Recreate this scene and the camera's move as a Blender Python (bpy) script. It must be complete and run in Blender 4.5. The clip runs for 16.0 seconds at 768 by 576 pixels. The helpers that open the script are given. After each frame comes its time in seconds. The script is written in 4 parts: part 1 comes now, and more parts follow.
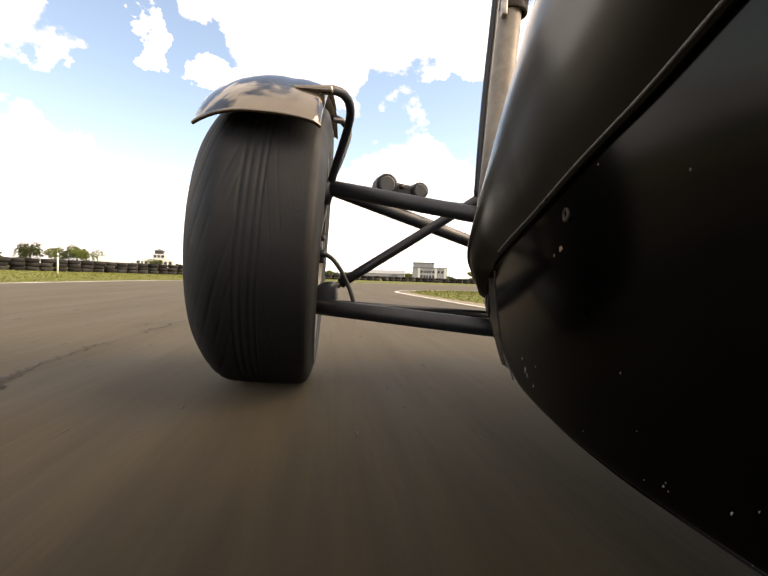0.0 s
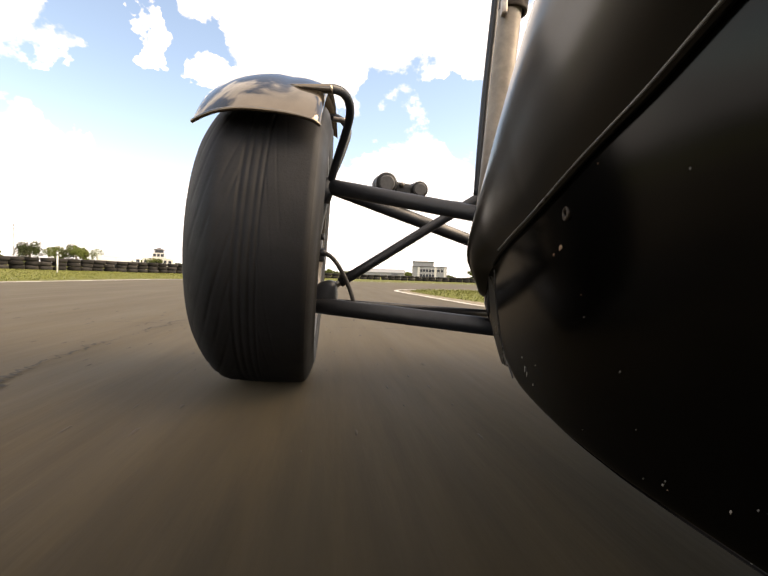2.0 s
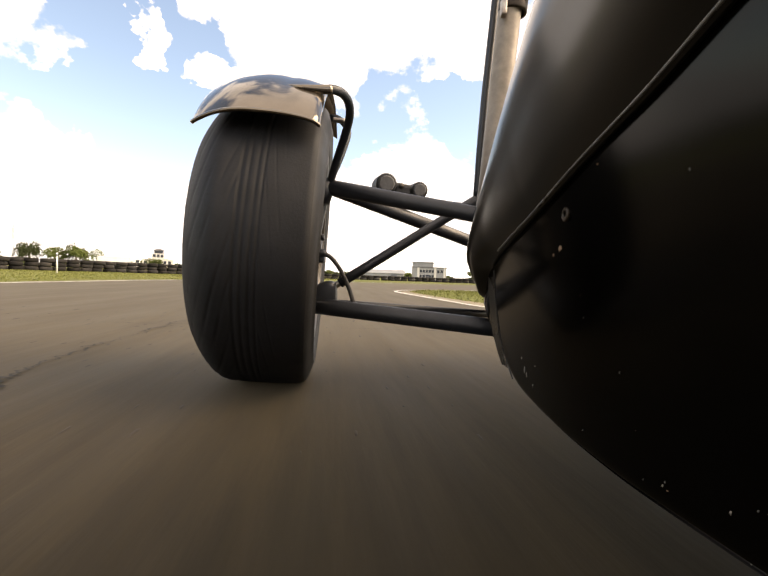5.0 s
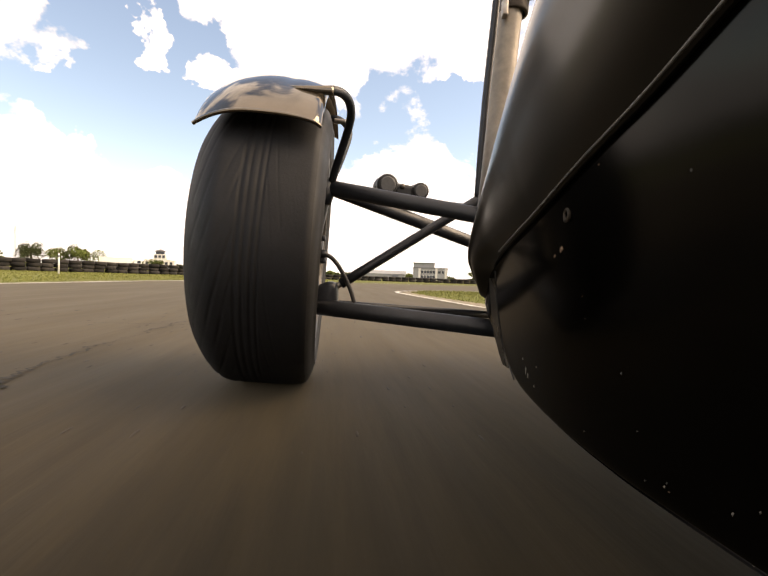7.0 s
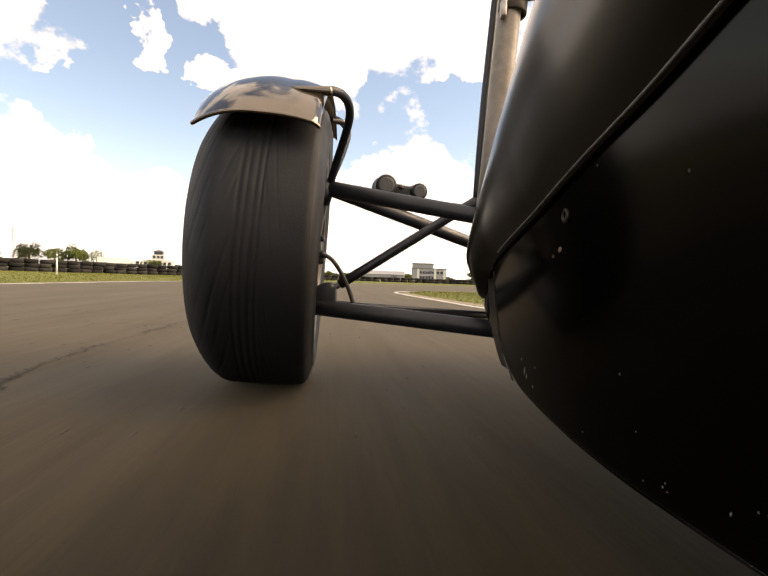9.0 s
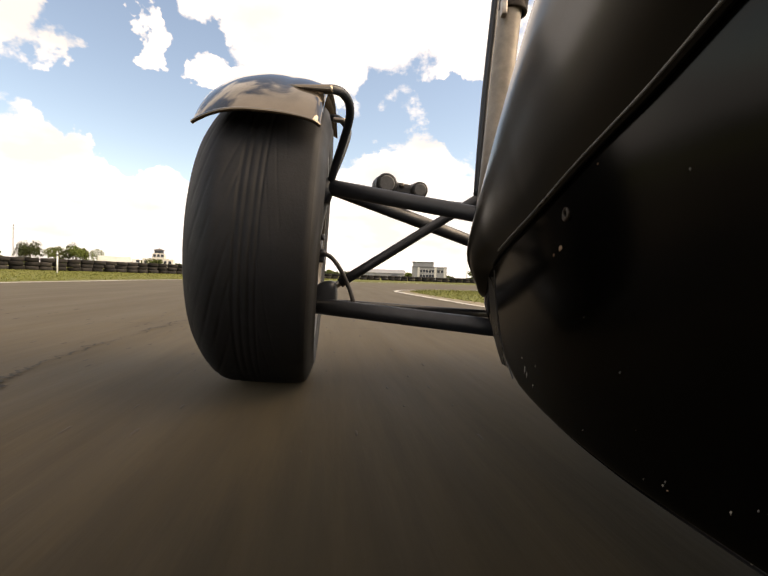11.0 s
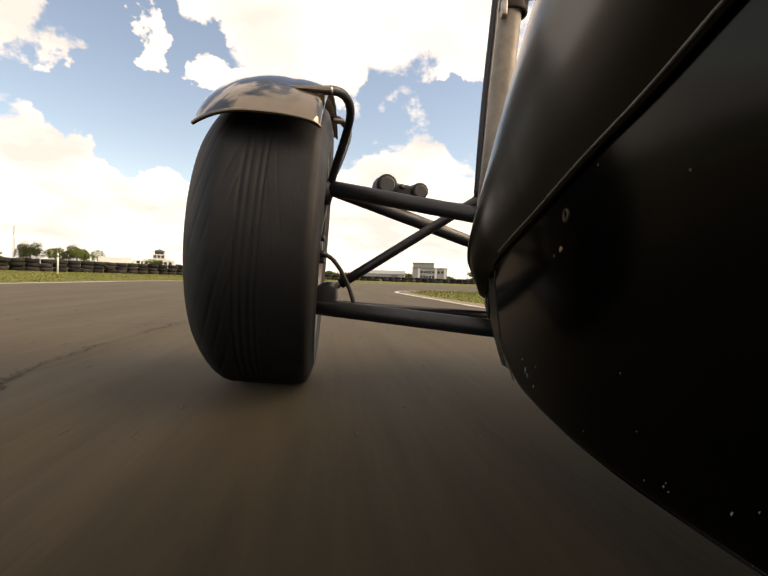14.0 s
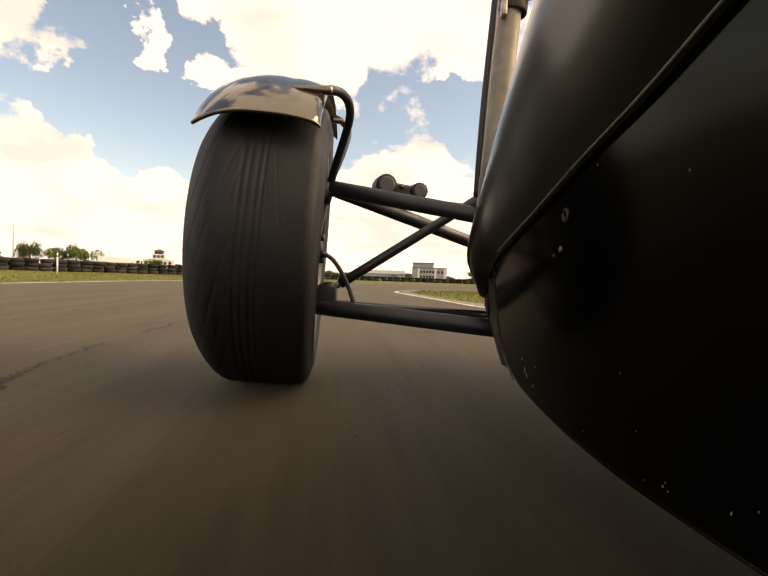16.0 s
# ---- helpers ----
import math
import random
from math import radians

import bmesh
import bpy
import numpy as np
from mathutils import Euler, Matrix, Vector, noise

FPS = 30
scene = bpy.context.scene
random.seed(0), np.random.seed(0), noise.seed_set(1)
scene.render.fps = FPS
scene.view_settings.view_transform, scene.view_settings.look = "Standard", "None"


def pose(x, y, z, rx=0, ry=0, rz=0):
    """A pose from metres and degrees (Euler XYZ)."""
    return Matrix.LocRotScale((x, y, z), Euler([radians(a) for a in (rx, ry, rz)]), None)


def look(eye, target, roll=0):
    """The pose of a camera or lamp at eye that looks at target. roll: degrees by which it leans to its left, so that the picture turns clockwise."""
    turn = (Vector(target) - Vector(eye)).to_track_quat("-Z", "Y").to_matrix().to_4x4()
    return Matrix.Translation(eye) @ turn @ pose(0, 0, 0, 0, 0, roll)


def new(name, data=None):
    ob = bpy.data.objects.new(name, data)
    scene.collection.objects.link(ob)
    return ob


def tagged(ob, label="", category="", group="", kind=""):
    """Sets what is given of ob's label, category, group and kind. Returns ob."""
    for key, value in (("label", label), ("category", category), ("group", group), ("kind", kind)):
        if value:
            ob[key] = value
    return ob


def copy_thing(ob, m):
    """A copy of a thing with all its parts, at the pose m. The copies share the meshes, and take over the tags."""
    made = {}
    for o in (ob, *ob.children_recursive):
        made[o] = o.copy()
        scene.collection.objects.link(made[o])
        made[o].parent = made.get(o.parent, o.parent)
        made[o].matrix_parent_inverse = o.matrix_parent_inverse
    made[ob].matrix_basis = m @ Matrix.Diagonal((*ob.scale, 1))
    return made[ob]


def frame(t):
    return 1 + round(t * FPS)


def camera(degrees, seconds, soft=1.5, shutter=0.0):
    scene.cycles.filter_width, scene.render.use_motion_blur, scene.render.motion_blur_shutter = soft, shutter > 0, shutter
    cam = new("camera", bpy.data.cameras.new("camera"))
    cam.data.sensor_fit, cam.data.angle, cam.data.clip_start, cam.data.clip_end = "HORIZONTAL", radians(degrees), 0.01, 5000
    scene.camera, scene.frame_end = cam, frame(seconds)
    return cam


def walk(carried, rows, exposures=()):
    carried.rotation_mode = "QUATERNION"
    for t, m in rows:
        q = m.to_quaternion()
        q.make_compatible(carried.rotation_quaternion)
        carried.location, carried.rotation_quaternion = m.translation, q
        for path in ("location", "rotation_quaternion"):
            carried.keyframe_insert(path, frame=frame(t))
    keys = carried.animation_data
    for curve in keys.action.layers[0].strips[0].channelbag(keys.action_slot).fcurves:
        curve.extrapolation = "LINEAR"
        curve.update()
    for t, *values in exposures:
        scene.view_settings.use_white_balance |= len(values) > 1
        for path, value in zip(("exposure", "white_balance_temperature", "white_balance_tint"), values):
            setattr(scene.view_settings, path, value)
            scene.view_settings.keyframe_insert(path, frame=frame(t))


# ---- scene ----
# The camera is clamped to the flank of an open sports car, a hand's width above the tarmac.
PITCH, LEAN = -1.25, 2.0
LIFT = 0.0185                                  # ride height of the car and the camera above the plan below
cam = camera(80.95, 16.0, soft=1.5)


def shot(yaw, pitch):
    turn = pose(0, 0, 0, 90 + PITCH, 0, 0) @ pose(0, 0, 0, 0, 0, LEAN)
    return Matrix.Translation((0, 0, 0.2 + LIFT)) @ pose(0, 0, 0, pitch, 0, yaw) @ turn


PATH = [(0.0, 0.00, 0.02), (0.5, 0.00, -0.08), (1.0, -0.14, -0.12), (1.5, 0.08, -0.12), (2.0, -0.04, -0.12),
        (2.5, 0.00, 0.06), (3.0, 0.00, 0.00), (3.5, 0.00, 0.04), (4.0, -0.03, -0.04), (6.5, -0.08, -0.02),
        (7.0, 0.08, 0.05), (7.5, 0.06, 0.00), (8.0, 0.08, 0.20), (8.5, -0.08, 0.00), (9.0, -0.08, 0.12),
        (11.5, -0.02, -0.08), (12.0, 0.00, 0.00), (12.5, 0.00, 0.06), (13.0, 0.08, 0.12), (13.5, 0.00, 0.06),
        (14.0, 0.00, 0.06), (14.5, 0.00, 0.08), (15.0, 0.08, 0.10), (15.5, 0.06, 0.06), (16.0, -0.04, 0.04)]
walk(cam, [(t, shot(yaw, pitch)) for t, yaw, pitch in PATH],
     exposures=[(0.0, 0.28, 8900, 15), (4.0, 0.34, 8900, 15), (6.5, 0.14, 9500, 17), (9.0, 0.06, 9500, 17), (11.5, -0.17, 9200, 15),
                (13.0, -0.32, 9300, 15), (14.5, -0.22, 9700, 16), (15.0, -0.22, 10000, 16), (16.0, -0.24, 10700, 16)])

# ---- sky, sun ----
world = bpy.data.worlds.new("sky")
scene.world = world
world.use_nodes = True
SUN_UP, SUN_ROUND = radians(41), radians(92)      # beyond the car, behind thin cloud


def sky_nodes():
    nt = world.node_tree
    nt.nodes.clear()

    def n(kind, **kw):
        node = nt.nodes.new(kind)
        for key, value in kw.items():
            node.inputs[key].default_value = value
        return node

    def math_node(op, a, b):
        node = nt.nodes.new("ShaderNodeMath")
        node.operation = op
        for i, v in enumerate((a, b)):
            if isinstance(v, (int, float)):
                node.inputs[i].default_value = v
            else:
                nt.links.new(v, node.inputs[i])
        return node.outputs[0]

    sky = n("ShaderNodeTexSky")
    sky.sky_type, sky.sun_disc = "NISHITA", False
    sky.sun_elevation, sky.sun_rotation = SUN_UP, SUN_ROUND
    sky.air_density, sky.dust_density, sky.ozone_density = 1.0, 0.4, 2.0
    tex = n("ShaderNodeTexCoord")
    sep = n("ShaderNodeSeparateXYZ")
    nt.links.new(tex.outputs["Generated"], sep.inputs[0])
    x, y, z = sep.outputs
    up = math_node("MAXIMUM", z, 0.0)
    flat = math_node("ADD", up, 0.28)
    comb = n("ShaderNodeCombineXYZ")
    nt.links.new(math_node("DIVIDE", x, flat), comb.inputs[0])
    nt.links.new(math_node("DIVIDE", y, flat), comb.inputs[1])
    place = n("ShaderNodeVectorMath")
    place.operation = "ADD"
    place.inputs[1].default_value = CLOUD_SHIFT
    nt.links.new(comb.outputs[0], place.inputs[0])
    big = n("ShaderNodeTexNoise", Scale=1.4, Detail=11.0, Roughness=0.57, Distortion=0.15)
    nt.links.new(place.outputs[0], big.inputs["Vector"])
    low = math_node("MULTIPLY", math_node("POWER", math_node("SUBTRACT", 1.0, up), 9.0), 0.2)
    cover = math_node("ADD", big.outputs[0], low)
    # the larger cloud heaps and the clear gaps between them, with ragged rims
    ragged = n("ShaderNodeTexNoise", Scale=7.0, Detail=5.0, Roughness=0.6)
    nt.links.new(tex.outputs["Generated"], ragged.inputs["Vector"])
    centred, warp = n("ShaderNodeVectorMath"), n("ShaderNodeVectorMath")
    centred.operation, warp.operation = "SUBTRACT", "MULTIPLY_ADD"
    centred.inputs[1].default_value, warp.inputs[1].default_value = (0.5, 0.5, 0.5), (0.22, 0.22, 0.22)
    nt.links.new(ragged.outputs["Color"], centred.inputs[0])
    nt.links.new(centred.outputs[0], warp.inputs[0])
    nt.links.new(tex.outputs["Generated"], warp.inputs[2])
    bent = n("ShaderNodeVectorMath")
    bent.operation = "NORMALIZE"
    nt.links.new(warp.outputs[0], bent.inputs[0])
    for azimuth, height, reach, weight in CLOUDS:
        a, e = radians(azimuth), radians(height)
        near = n("ShaderNodeVectorMath")
        near.operation = "DOT_PRODUCT"
        near.inputs[1].default_value = (math.sin(a) * math.cos(e), math.cos(a) * math.cos(e), math.sin(e))
        nt.links.new(bent.outputs[0], near.inputs[0])
        heap = n("ShaderNodeMapRange")
        for slot, v in enumerate((math.cos(radians(reach)), 1.0, 0.0, weight)):
            heap.inputs[slot + 1].default_value = v
        nt.links.new(near.outputs["Value"], heap.inputs[0])
        cover = math_node("ADD", cover, heap.outputs[0])
    ramp = n("ShaderNodeMapRange")
    ramp.inputs["From Min"].default_value, ramp.inputs["From Max"].default_value = 0.53, 0.60
    ramp.interpolation_type = "SMOOTHSTEP"
    nt.links.new(cover, ramp.inputs[0])
    shade = n("ShaderNodeTexNoise", Scale=2.6, Detail=6.0, Roughness=0.5)
    nt.links.new(place.outputs[0], shade.inputs["Vector"])
    grey = n("ShaderNodeValToRGB")
    grey.color_ramp.elements[0].position, grey.color_ramp.elements[0].color = 0.36, (2.65, 2.86, 3.3, 1)
    grey.color_ramp.elements[1].position, grey.color_ramp.elements[1].color = 0.5, (3.45, 3.6, 4.05, 1)
    nt.links.new(shade.outputs[0], grey.inputs[0])
    blue = n("ShaderNodeBackground", Strength=0.29)
    cloud = n("ShaderNodeBackground", Strength=0.4)
    nt.links.new(sky.outputs[0], blue.inputs[0])
    nt.links.new(grey.outputs[0], cloud.inputs[0])
    mix = n("ShaderNodeMixShader")
    nt.links.new(ramp.outputs[0], mix.inputs[0])
    nt.links.new(blue.outputs[0], mix.inputs[1])
    nt.links.new(cloud.outputs[0], mix.inputs[2])
    out = n("ShaderNodeOutputWorld")
    nt.links.new(mix.outputs[0], out.inputs[0])


CLOUD_SHIFT = (7.4, 4.2, 1.0)
# azimuth, height and reach in degrees, and whether it fills (+) or clears (-) the sky
CLOUDS = [(-54, 24, 16, 0.25), (-40, 24, 6, 0.25), (-28, 24.5, 2.6, 0.25), (-21.5, 21.8, 2.6, 0.25), (-17.8, 22, 2.2, 0.25), (-11, 29, 9, 0.25), (0, 28, 8, 0.25), (-5, 22, 4, 0.15),
          (-21, 31, 5, 0.2), (9, 30, 6, 0.2), (-37, 10, 6.5, 0.22), (-28, 8, 7, 0.22), (-43, 6, 8, 0.2), (3, 16, 6, 0.2), (8, 10, 8, 0.2),
          (-2, 9, 7, 0.2), (-31, 18, 7, -0.2), (-23, 16, 6, -0.2), (-13, 17, 7, -0.2), (-33, 27, 4, -0.15), (9, 21, 4.5, -0.2), (0, 82, 36, 0.13), (180, 66, 36, 0.12), (180, 35, 45, 0.15)]
sky_nodes()

sun = new("sun", bpy.data.lights.new("sun", "SUN"))
sun.data.energy, sun.data.angle, sun.data.color = 5.0, radians(50), (1.0, 0.90, 0.75)
to_sun = Vector((math.sin(SUN_ROUND) * math.cos(SUN_UP), math.cos(SUN_ROUND) * math.cos(SUN_UP), math.sin(SUN_UP)))
sun.matrix_world = look((to_sun * 60)[:], (0, 0, 0))


# ---- materials ----
def material(name, base, rough=0.5, metal=0.0, coat=0.0, spread=0.15, grain=60.0, bump=0.0, bump_scale=200.0,
             stain=None, stain_scale=4.0, stain_amount=0.4, stretch=(1, 1, 1), rough_spread=0.08, random_value=0.0, spec=0.5, coat_rough=0.06, patch=None, turn=0.0, sheen=0.0):
    """A surface: base colour with fine grain and larger stains, uneven gloss and fine relief, in metres."""
    mat = bpy.data.materials.new(name)
    mat.use_nodes = True
    nt = mat.node_tree
    bsdf = nt.nodes["Principled BSDF"]
    bsdf.inputs["Roughness"].default_value, bsdf.inputs["Metallic"].default_value = rough, metal
    bsdf.inputs["Coat Weight"].default_value, bsdf.inputs["Coat Roughness"].default_value = coat, coat_rough
    bsdf.inputs["Specular IOR Level"].default_value, bsdf.inputs["Sheen Weight"].default_value = spec, sheen
    bsdf.inputs["Sheen Roughness"].default_value, bsdf.inputs["Sheen Tint"].default_value = 0.4, (1.0, 0.82, 0.6, 1.0)
    geo = nt.nodes.new("ShaderNodeTexCoord")
    mapping = nt.nodes.new("ShaderNodeMapping")
    mapping.inputs["Scale"].default_value = stretch
    mapping.inputs["Rotation"].default_value = (0, 0, radians(turn))
    mapping.vector_type = "TEXTURE" if turn else "POINT"
    nt.links.new(geo.outputs["Object"], mapping.inputs[0])

    def noise_node(scale, detail=4.0, rough_=0.6):
        t = nt.nodes.new("ShaderNodeTexNoise")
        t.inputs["Scale"].default_value, t.inputs["Detail"].default_value = scale, detail
        t.inputs["Roughness"].default_value = rough_
        nt.links.new(mapping.outputs[0], t.inputs["Vector"])
        return t

    def mix_node(a, b, f):
        m = nt.nodes.new("ShaderNodeMix")
        m.data_type = "RGBA"
        for slot, v in ((0, f), (6, a), (7, b)):
            if isinstance(v, (int, float)):
                m.inputs[slot].default_value = v
            elif isinstance(v, tuple):
                m.inputs[slot].default_value = (*v, 1)
            else:
                nt.links.new(v, m.inputs[slot])
        return m.outputs[2]

    def ranged(value, a, b, c, d):
        r = nt.nodes.new("ShaderNodeMapRange")
        for i, v in enumerate((a, b, c, d)):
            r.inputs[i + 1].default_value = v
        nt.links.new(value, r.inputs[0])
        return r.outputs[0]

    fine = noise_node(grain)
    dark = tuple(c * (1 - spread) for c in base)
    light = tuple(min(1, c * (1 + spread)) for c in base)
    colour = mix_node(dark, light, ranged(fine.outputs[0], 0.3, 0.7, 0, 1))
    if stain:
        blot = noise_node(stain_scale, 6.0)
        colour = mix_node(colour, stain, ranged(blot.outputs[0], 0.45, 0.68, 0, stain_amount))
    if patch:
        # paler worn stone showing through in uneven flecks
        fleck = nt.nodes.new("ShaderNodeTexNoise")
        fleck.inputs["Scale"].default_value, fleck.inputs["Detail"].default_value = 17.0, 7.0
        fleck.inputs["Roughness"].default_value = 0.7
        nt.links.new(mapping.outputs[0], fleck.inputs["Vector"])
        colour = mix_node(colour, patch, ranged(fleck.outputs[0], 0.52, 0.72, 0, 0.75))
    if random_value:
        info = nt.nodes.new("ShaderNodeObjectInfo")
        hsv = nt.nodes.new("ShaderNodeHueSaturation")
        nt.links.new(ranged(info.outputs["Random"], 0, 1, 1 - random_value, 1 + random_value), hsv.inputs["Value"])
        nt.links.new(colour, hsv.inputs["Color"])
        colour = hsv.outputs[0]
    nt.links.new(colour, bsdf.inputs["Base Color"])
    gloss = noise_node(grain * 0.2, 3.0)
    nt.links.new(ranged(gloss.outputs[0], 0.3, 0.7, max(0.02, rough - rough_spread), min(1, rough + rough_spread)), bsdf.inputs["Roughness"])
    if bump:
        relief = nt.nodes.new("ShaderNodeBump")
        relief.inputs["Strength"].default_value, relief.inputs["Distance"].default_value = 1.0, bump
        nt.links.new(noise_node(bump_scale, 5.0).outputs[0], relief.inputs["Height"])
        nt.links.new(relief.outputs[0], bsdf.inputs["Normal"])
    return mat


M = {
    "asphalt": material("asphalt", (0.0250, 0.0178, 0.0073), 0.76, spread=0.28, grain=30, stain=(0.0150, 0.0102, 0.0043), stain_scale=3.2,
                        stain_amount=0.6, stretch=(1, 11, 1), turn=7.0, patch=(0.040, 0.0282, 0.0132), bump=0.0008, bump_scale=40, spec=0.2, rough_spread=0.08, sheen=0.13),
    "grit": material("road_grit", (0.033, 0.025, 0.0165), 0.78, spread=0.4, grain=60, stain=(0.055, 0.043, 0.03), stain_scale=6, stain_amount=0.6, spec=0.4),
    "grass_ground": material("grass_ground", (0.12, 0.13, 0.038), 0.95, spread=0.35, grain=5, stain=(0.16, 0.15, 0.05), stain_scale=0.4,
                             stain_amount=0.55, spec=0.1),
    "grass_blade": material("grass_blade", (0.15, 0.162, 0.046), 0.7, spread=0.15, grain=2.2, stain=(0.27, 0.25, 0.11), stain_scale=0.6, spec=0.2),
    "white_line": material("worn_white_paint", (0.62, 0.6, 0.55), 0.7, spread=0.12, grain=30, stain=(0.2, 0.18, 0.15), stain_scale=5,
                           stain_amount=0.75, stretch=(1, 0.5, 1)),
    "tar": material("old_tar", (0.012, 0.0097, 0.007), 0.9, spread=0.3, grain=40, stain=(0.045, 0.037, 0.028), stain_scale=9, stain_amount=0.6),
    "dirt": material("dusty_verge", (0.2, 0.165, 0.115), 0.95, spread=0.3, grain=14, stain=(0.1, 0.1, 0.04), stain_scale=1.5, stain_amount=0.5),
    "rubber": material("tyre_rubber", (0.0050, 0.0056, 0.0072), 0.66, spread=0.3, grain=45, stain=(0.0098, 0.0096, 0.0096), stain_scale=14,
                       stain_amount=0.5, bump=0.0004, bump_scale=260, spec=0.35),
    "sidewall": material("sidewall_rubber", (0.0075, 0.0075, 0.008), 0.6, spread=0.2, grain=80, bump=0.0003, spec=0.4),
    "rim": material("dusty_alloy", (0.075, 0.074, 0.073), 0.38, metal=0.7, spread=0.15, grain=60, stain=(0.12, 0.1, 0.08), stain_scale=18, stain_amount=0.7),
    "steel": material("bare_steel", (0.35, 0.33, 0.3), 0.38, metal=0.9, spread=0.2, grain=90, stain=(0.16, 0.09, 0.05), stain_scale=40, stain_amount=0.5),
    "rivet": material("tarnished_rivet", (0.042, 0.030, 0.021), 0.5, metal=0.5, spread=0.3, grain=400, stain=(0.05, 0.035, 0.025), stain_scale=200, stain_amount=0.6),
    "arm": material("satin_black_powder_coat", (0.0105, 0.0132, 0.0185), 0.42, spread=0.2, grain=120, stain=(0.030, 0.0295, 0.030), stain_scale=22,
                    stain_amount=0.4, bump=0.0002, bump_scale=500),
    "nose": material("black_gelcoat", (0.0095, 0.008, 0.0062), 0.40, coat=0.8, coat_rough=0.19, spread=0.25, grain=18, stain=(0.017, 0.014, 0.0108), stain_scale=5,
                     stain_amount=0.5, rough_spread=0.06),
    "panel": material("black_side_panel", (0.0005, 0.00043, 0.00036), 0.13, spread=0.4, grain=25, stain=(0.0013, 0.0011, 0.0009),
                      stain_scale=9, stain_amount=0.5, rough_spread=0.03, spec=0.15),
    # lighter than the panel: the road's reflection is put into this colour
    "flange": material("flange_road_reflection", (0.020, 0.0175, 0.0148), 0.3, spread=0.35, grain=60, stain=(0.045, 0.039, 0.032), stain_scale=30, stain_amount=0.6,
                       rough_spread=0.08, spec=0.4),
    # pale grey paints in the light caught along the seam's lip
    "trim": material("edge_trim_highlight", (0.12, 0.112, 0.1), 0.3, spread=0.2, grain=100),
    "wing": material("bronze_grey_metallic_paint", (0.160, 0.130, 0.098), 0.07, metal=0.85, coat=0.4, coat_rough=0.03, spread=0.12, grain=20,
                     stain=(0.205, 0.168, 0.128), stain_scale=11, stain_amount=0.5, rough_spread=0.03),
    "post": material("dull_grey_tube", (0.25, 0.207, 0.160), 0.45, metal=0.2, spread=0.15, grain=70, stain=(0.1, 0.085, 0.07), stain_scale=14, stain_amount=0.5),
    "plastic": material("black_plastic", (0.014, 0.0143, 0.0152), 0.5, spread=0.15, grain=120, bump=0.0002, bump_scale=600),
    "cap": material("grey_end_cap", (0.09, 0.09, 0.092), 0.45, spread=0.15, grain=150),
    "hose": material("rubber_hose", (0.03, 0.028, 0.027), 0.55, spread=0.2, grain=90),
    "rust": material("chipped_rusty_spot", (0.15, 0.085, 0.05), 0.8, spread=0.4, grain=300),
    "speck": material("faint_stone_chip", (0.08, 0.074, 0.066), 0.8, spread=0.3, grain=300),
    "chip": material("chalky_scuff", (0.14, 0.125, 0.105), 0.8, spread=0.3, grain=300),
    "old_tyre": material("weathered_tyre", (0.02, 0.019, 0.018), 0.85, spread=0.4, grain=9, stain=(0.055, 0.049, 0.043), stain_scale=3,
                         stain_amount=0.6, random_value=0.45, spec=0.2),
    "bark": material("bark", (0.12, 0.095, 0.07), 0.9, spread=0.3, grain=8),
    "leaf": material("spring_leaves", (0.1, 0.125, 0.035), 0.75, spread=0.45, grain=0.9, random_value=0.3, spec=0.2),
    "leaf_dark": material("hedge_leaves", (0.06, 0.075, 0.028), 0.8, spread=0.5, grain=0.7, random_value=0.25, spec=0.2),
    "white_paint": material("white_vehicle_paint", (0.78, 0.78, 0.77), 0.35, spread=0.04, grain=2, stain=(0.6, 0.58, 0.55), stain_scale=0.6, stain_amount=0.4),
    "render_wall": material("white_render", (0.7, 0.68, 0.64), 0.85, spread=0.06, grain=3, stain=(0.5, 0.47, 0.42), stain_scale=0.4, stain_amount=0.4),
    "cladding": material("grey_cladding", (0.3, 0.31, 0.32), 0.6, spread=0.1, grain=2, stain=(0.22, 0.22, 0.22), stain_scale=0.3),
    "roof": material("dark_roof_sheet", (0.1, 0.1, 0.105), 0.7, spread=0.2, grain=2, stain=(0.16, 0.14, 0.12), stain_scale=0.5),
    "window": material("dark_window_glass", (0.03, 0.04, 0.055), 0.06, spread=0.1, grain=1, rough_spread=0.02),
    "galvanised": material("galvanised_steel", (0.38, 0.38, 0.37), 0.5, metal=0.6, spread=0.15, grain=4),
    "band": material("vehicle_skirt", (0.16, 0.17, 0.2), 0.5, spread=0.2, grain=3),
}


# ---- mesh makers ----
def mesh_from(name, verts, faces, smooth=True):
    me = bpy.data.meshes.new(name)
    me.from_pydata([tuple(v) for v in verts], [], [tuple(f) for f in faces])
    me.update()
    bm = bmesh.new()
    bm.from_mesh(me)
    bmesh.ops.recalc_face_normals(bm, faces=bm.faces)
    bm.to_mesh(me)
    bm.free()
    for p in me.polygons:
        p.use_smooth = smooth
    return me


def linked(name, me, mat, parent=None, label=""):
    ob = new(name, me)
    if mat:
        me.materials.clear()
        me.materials.append(mat)
    if parent:
        ob.parent = parent
    return tagged(ob, label)


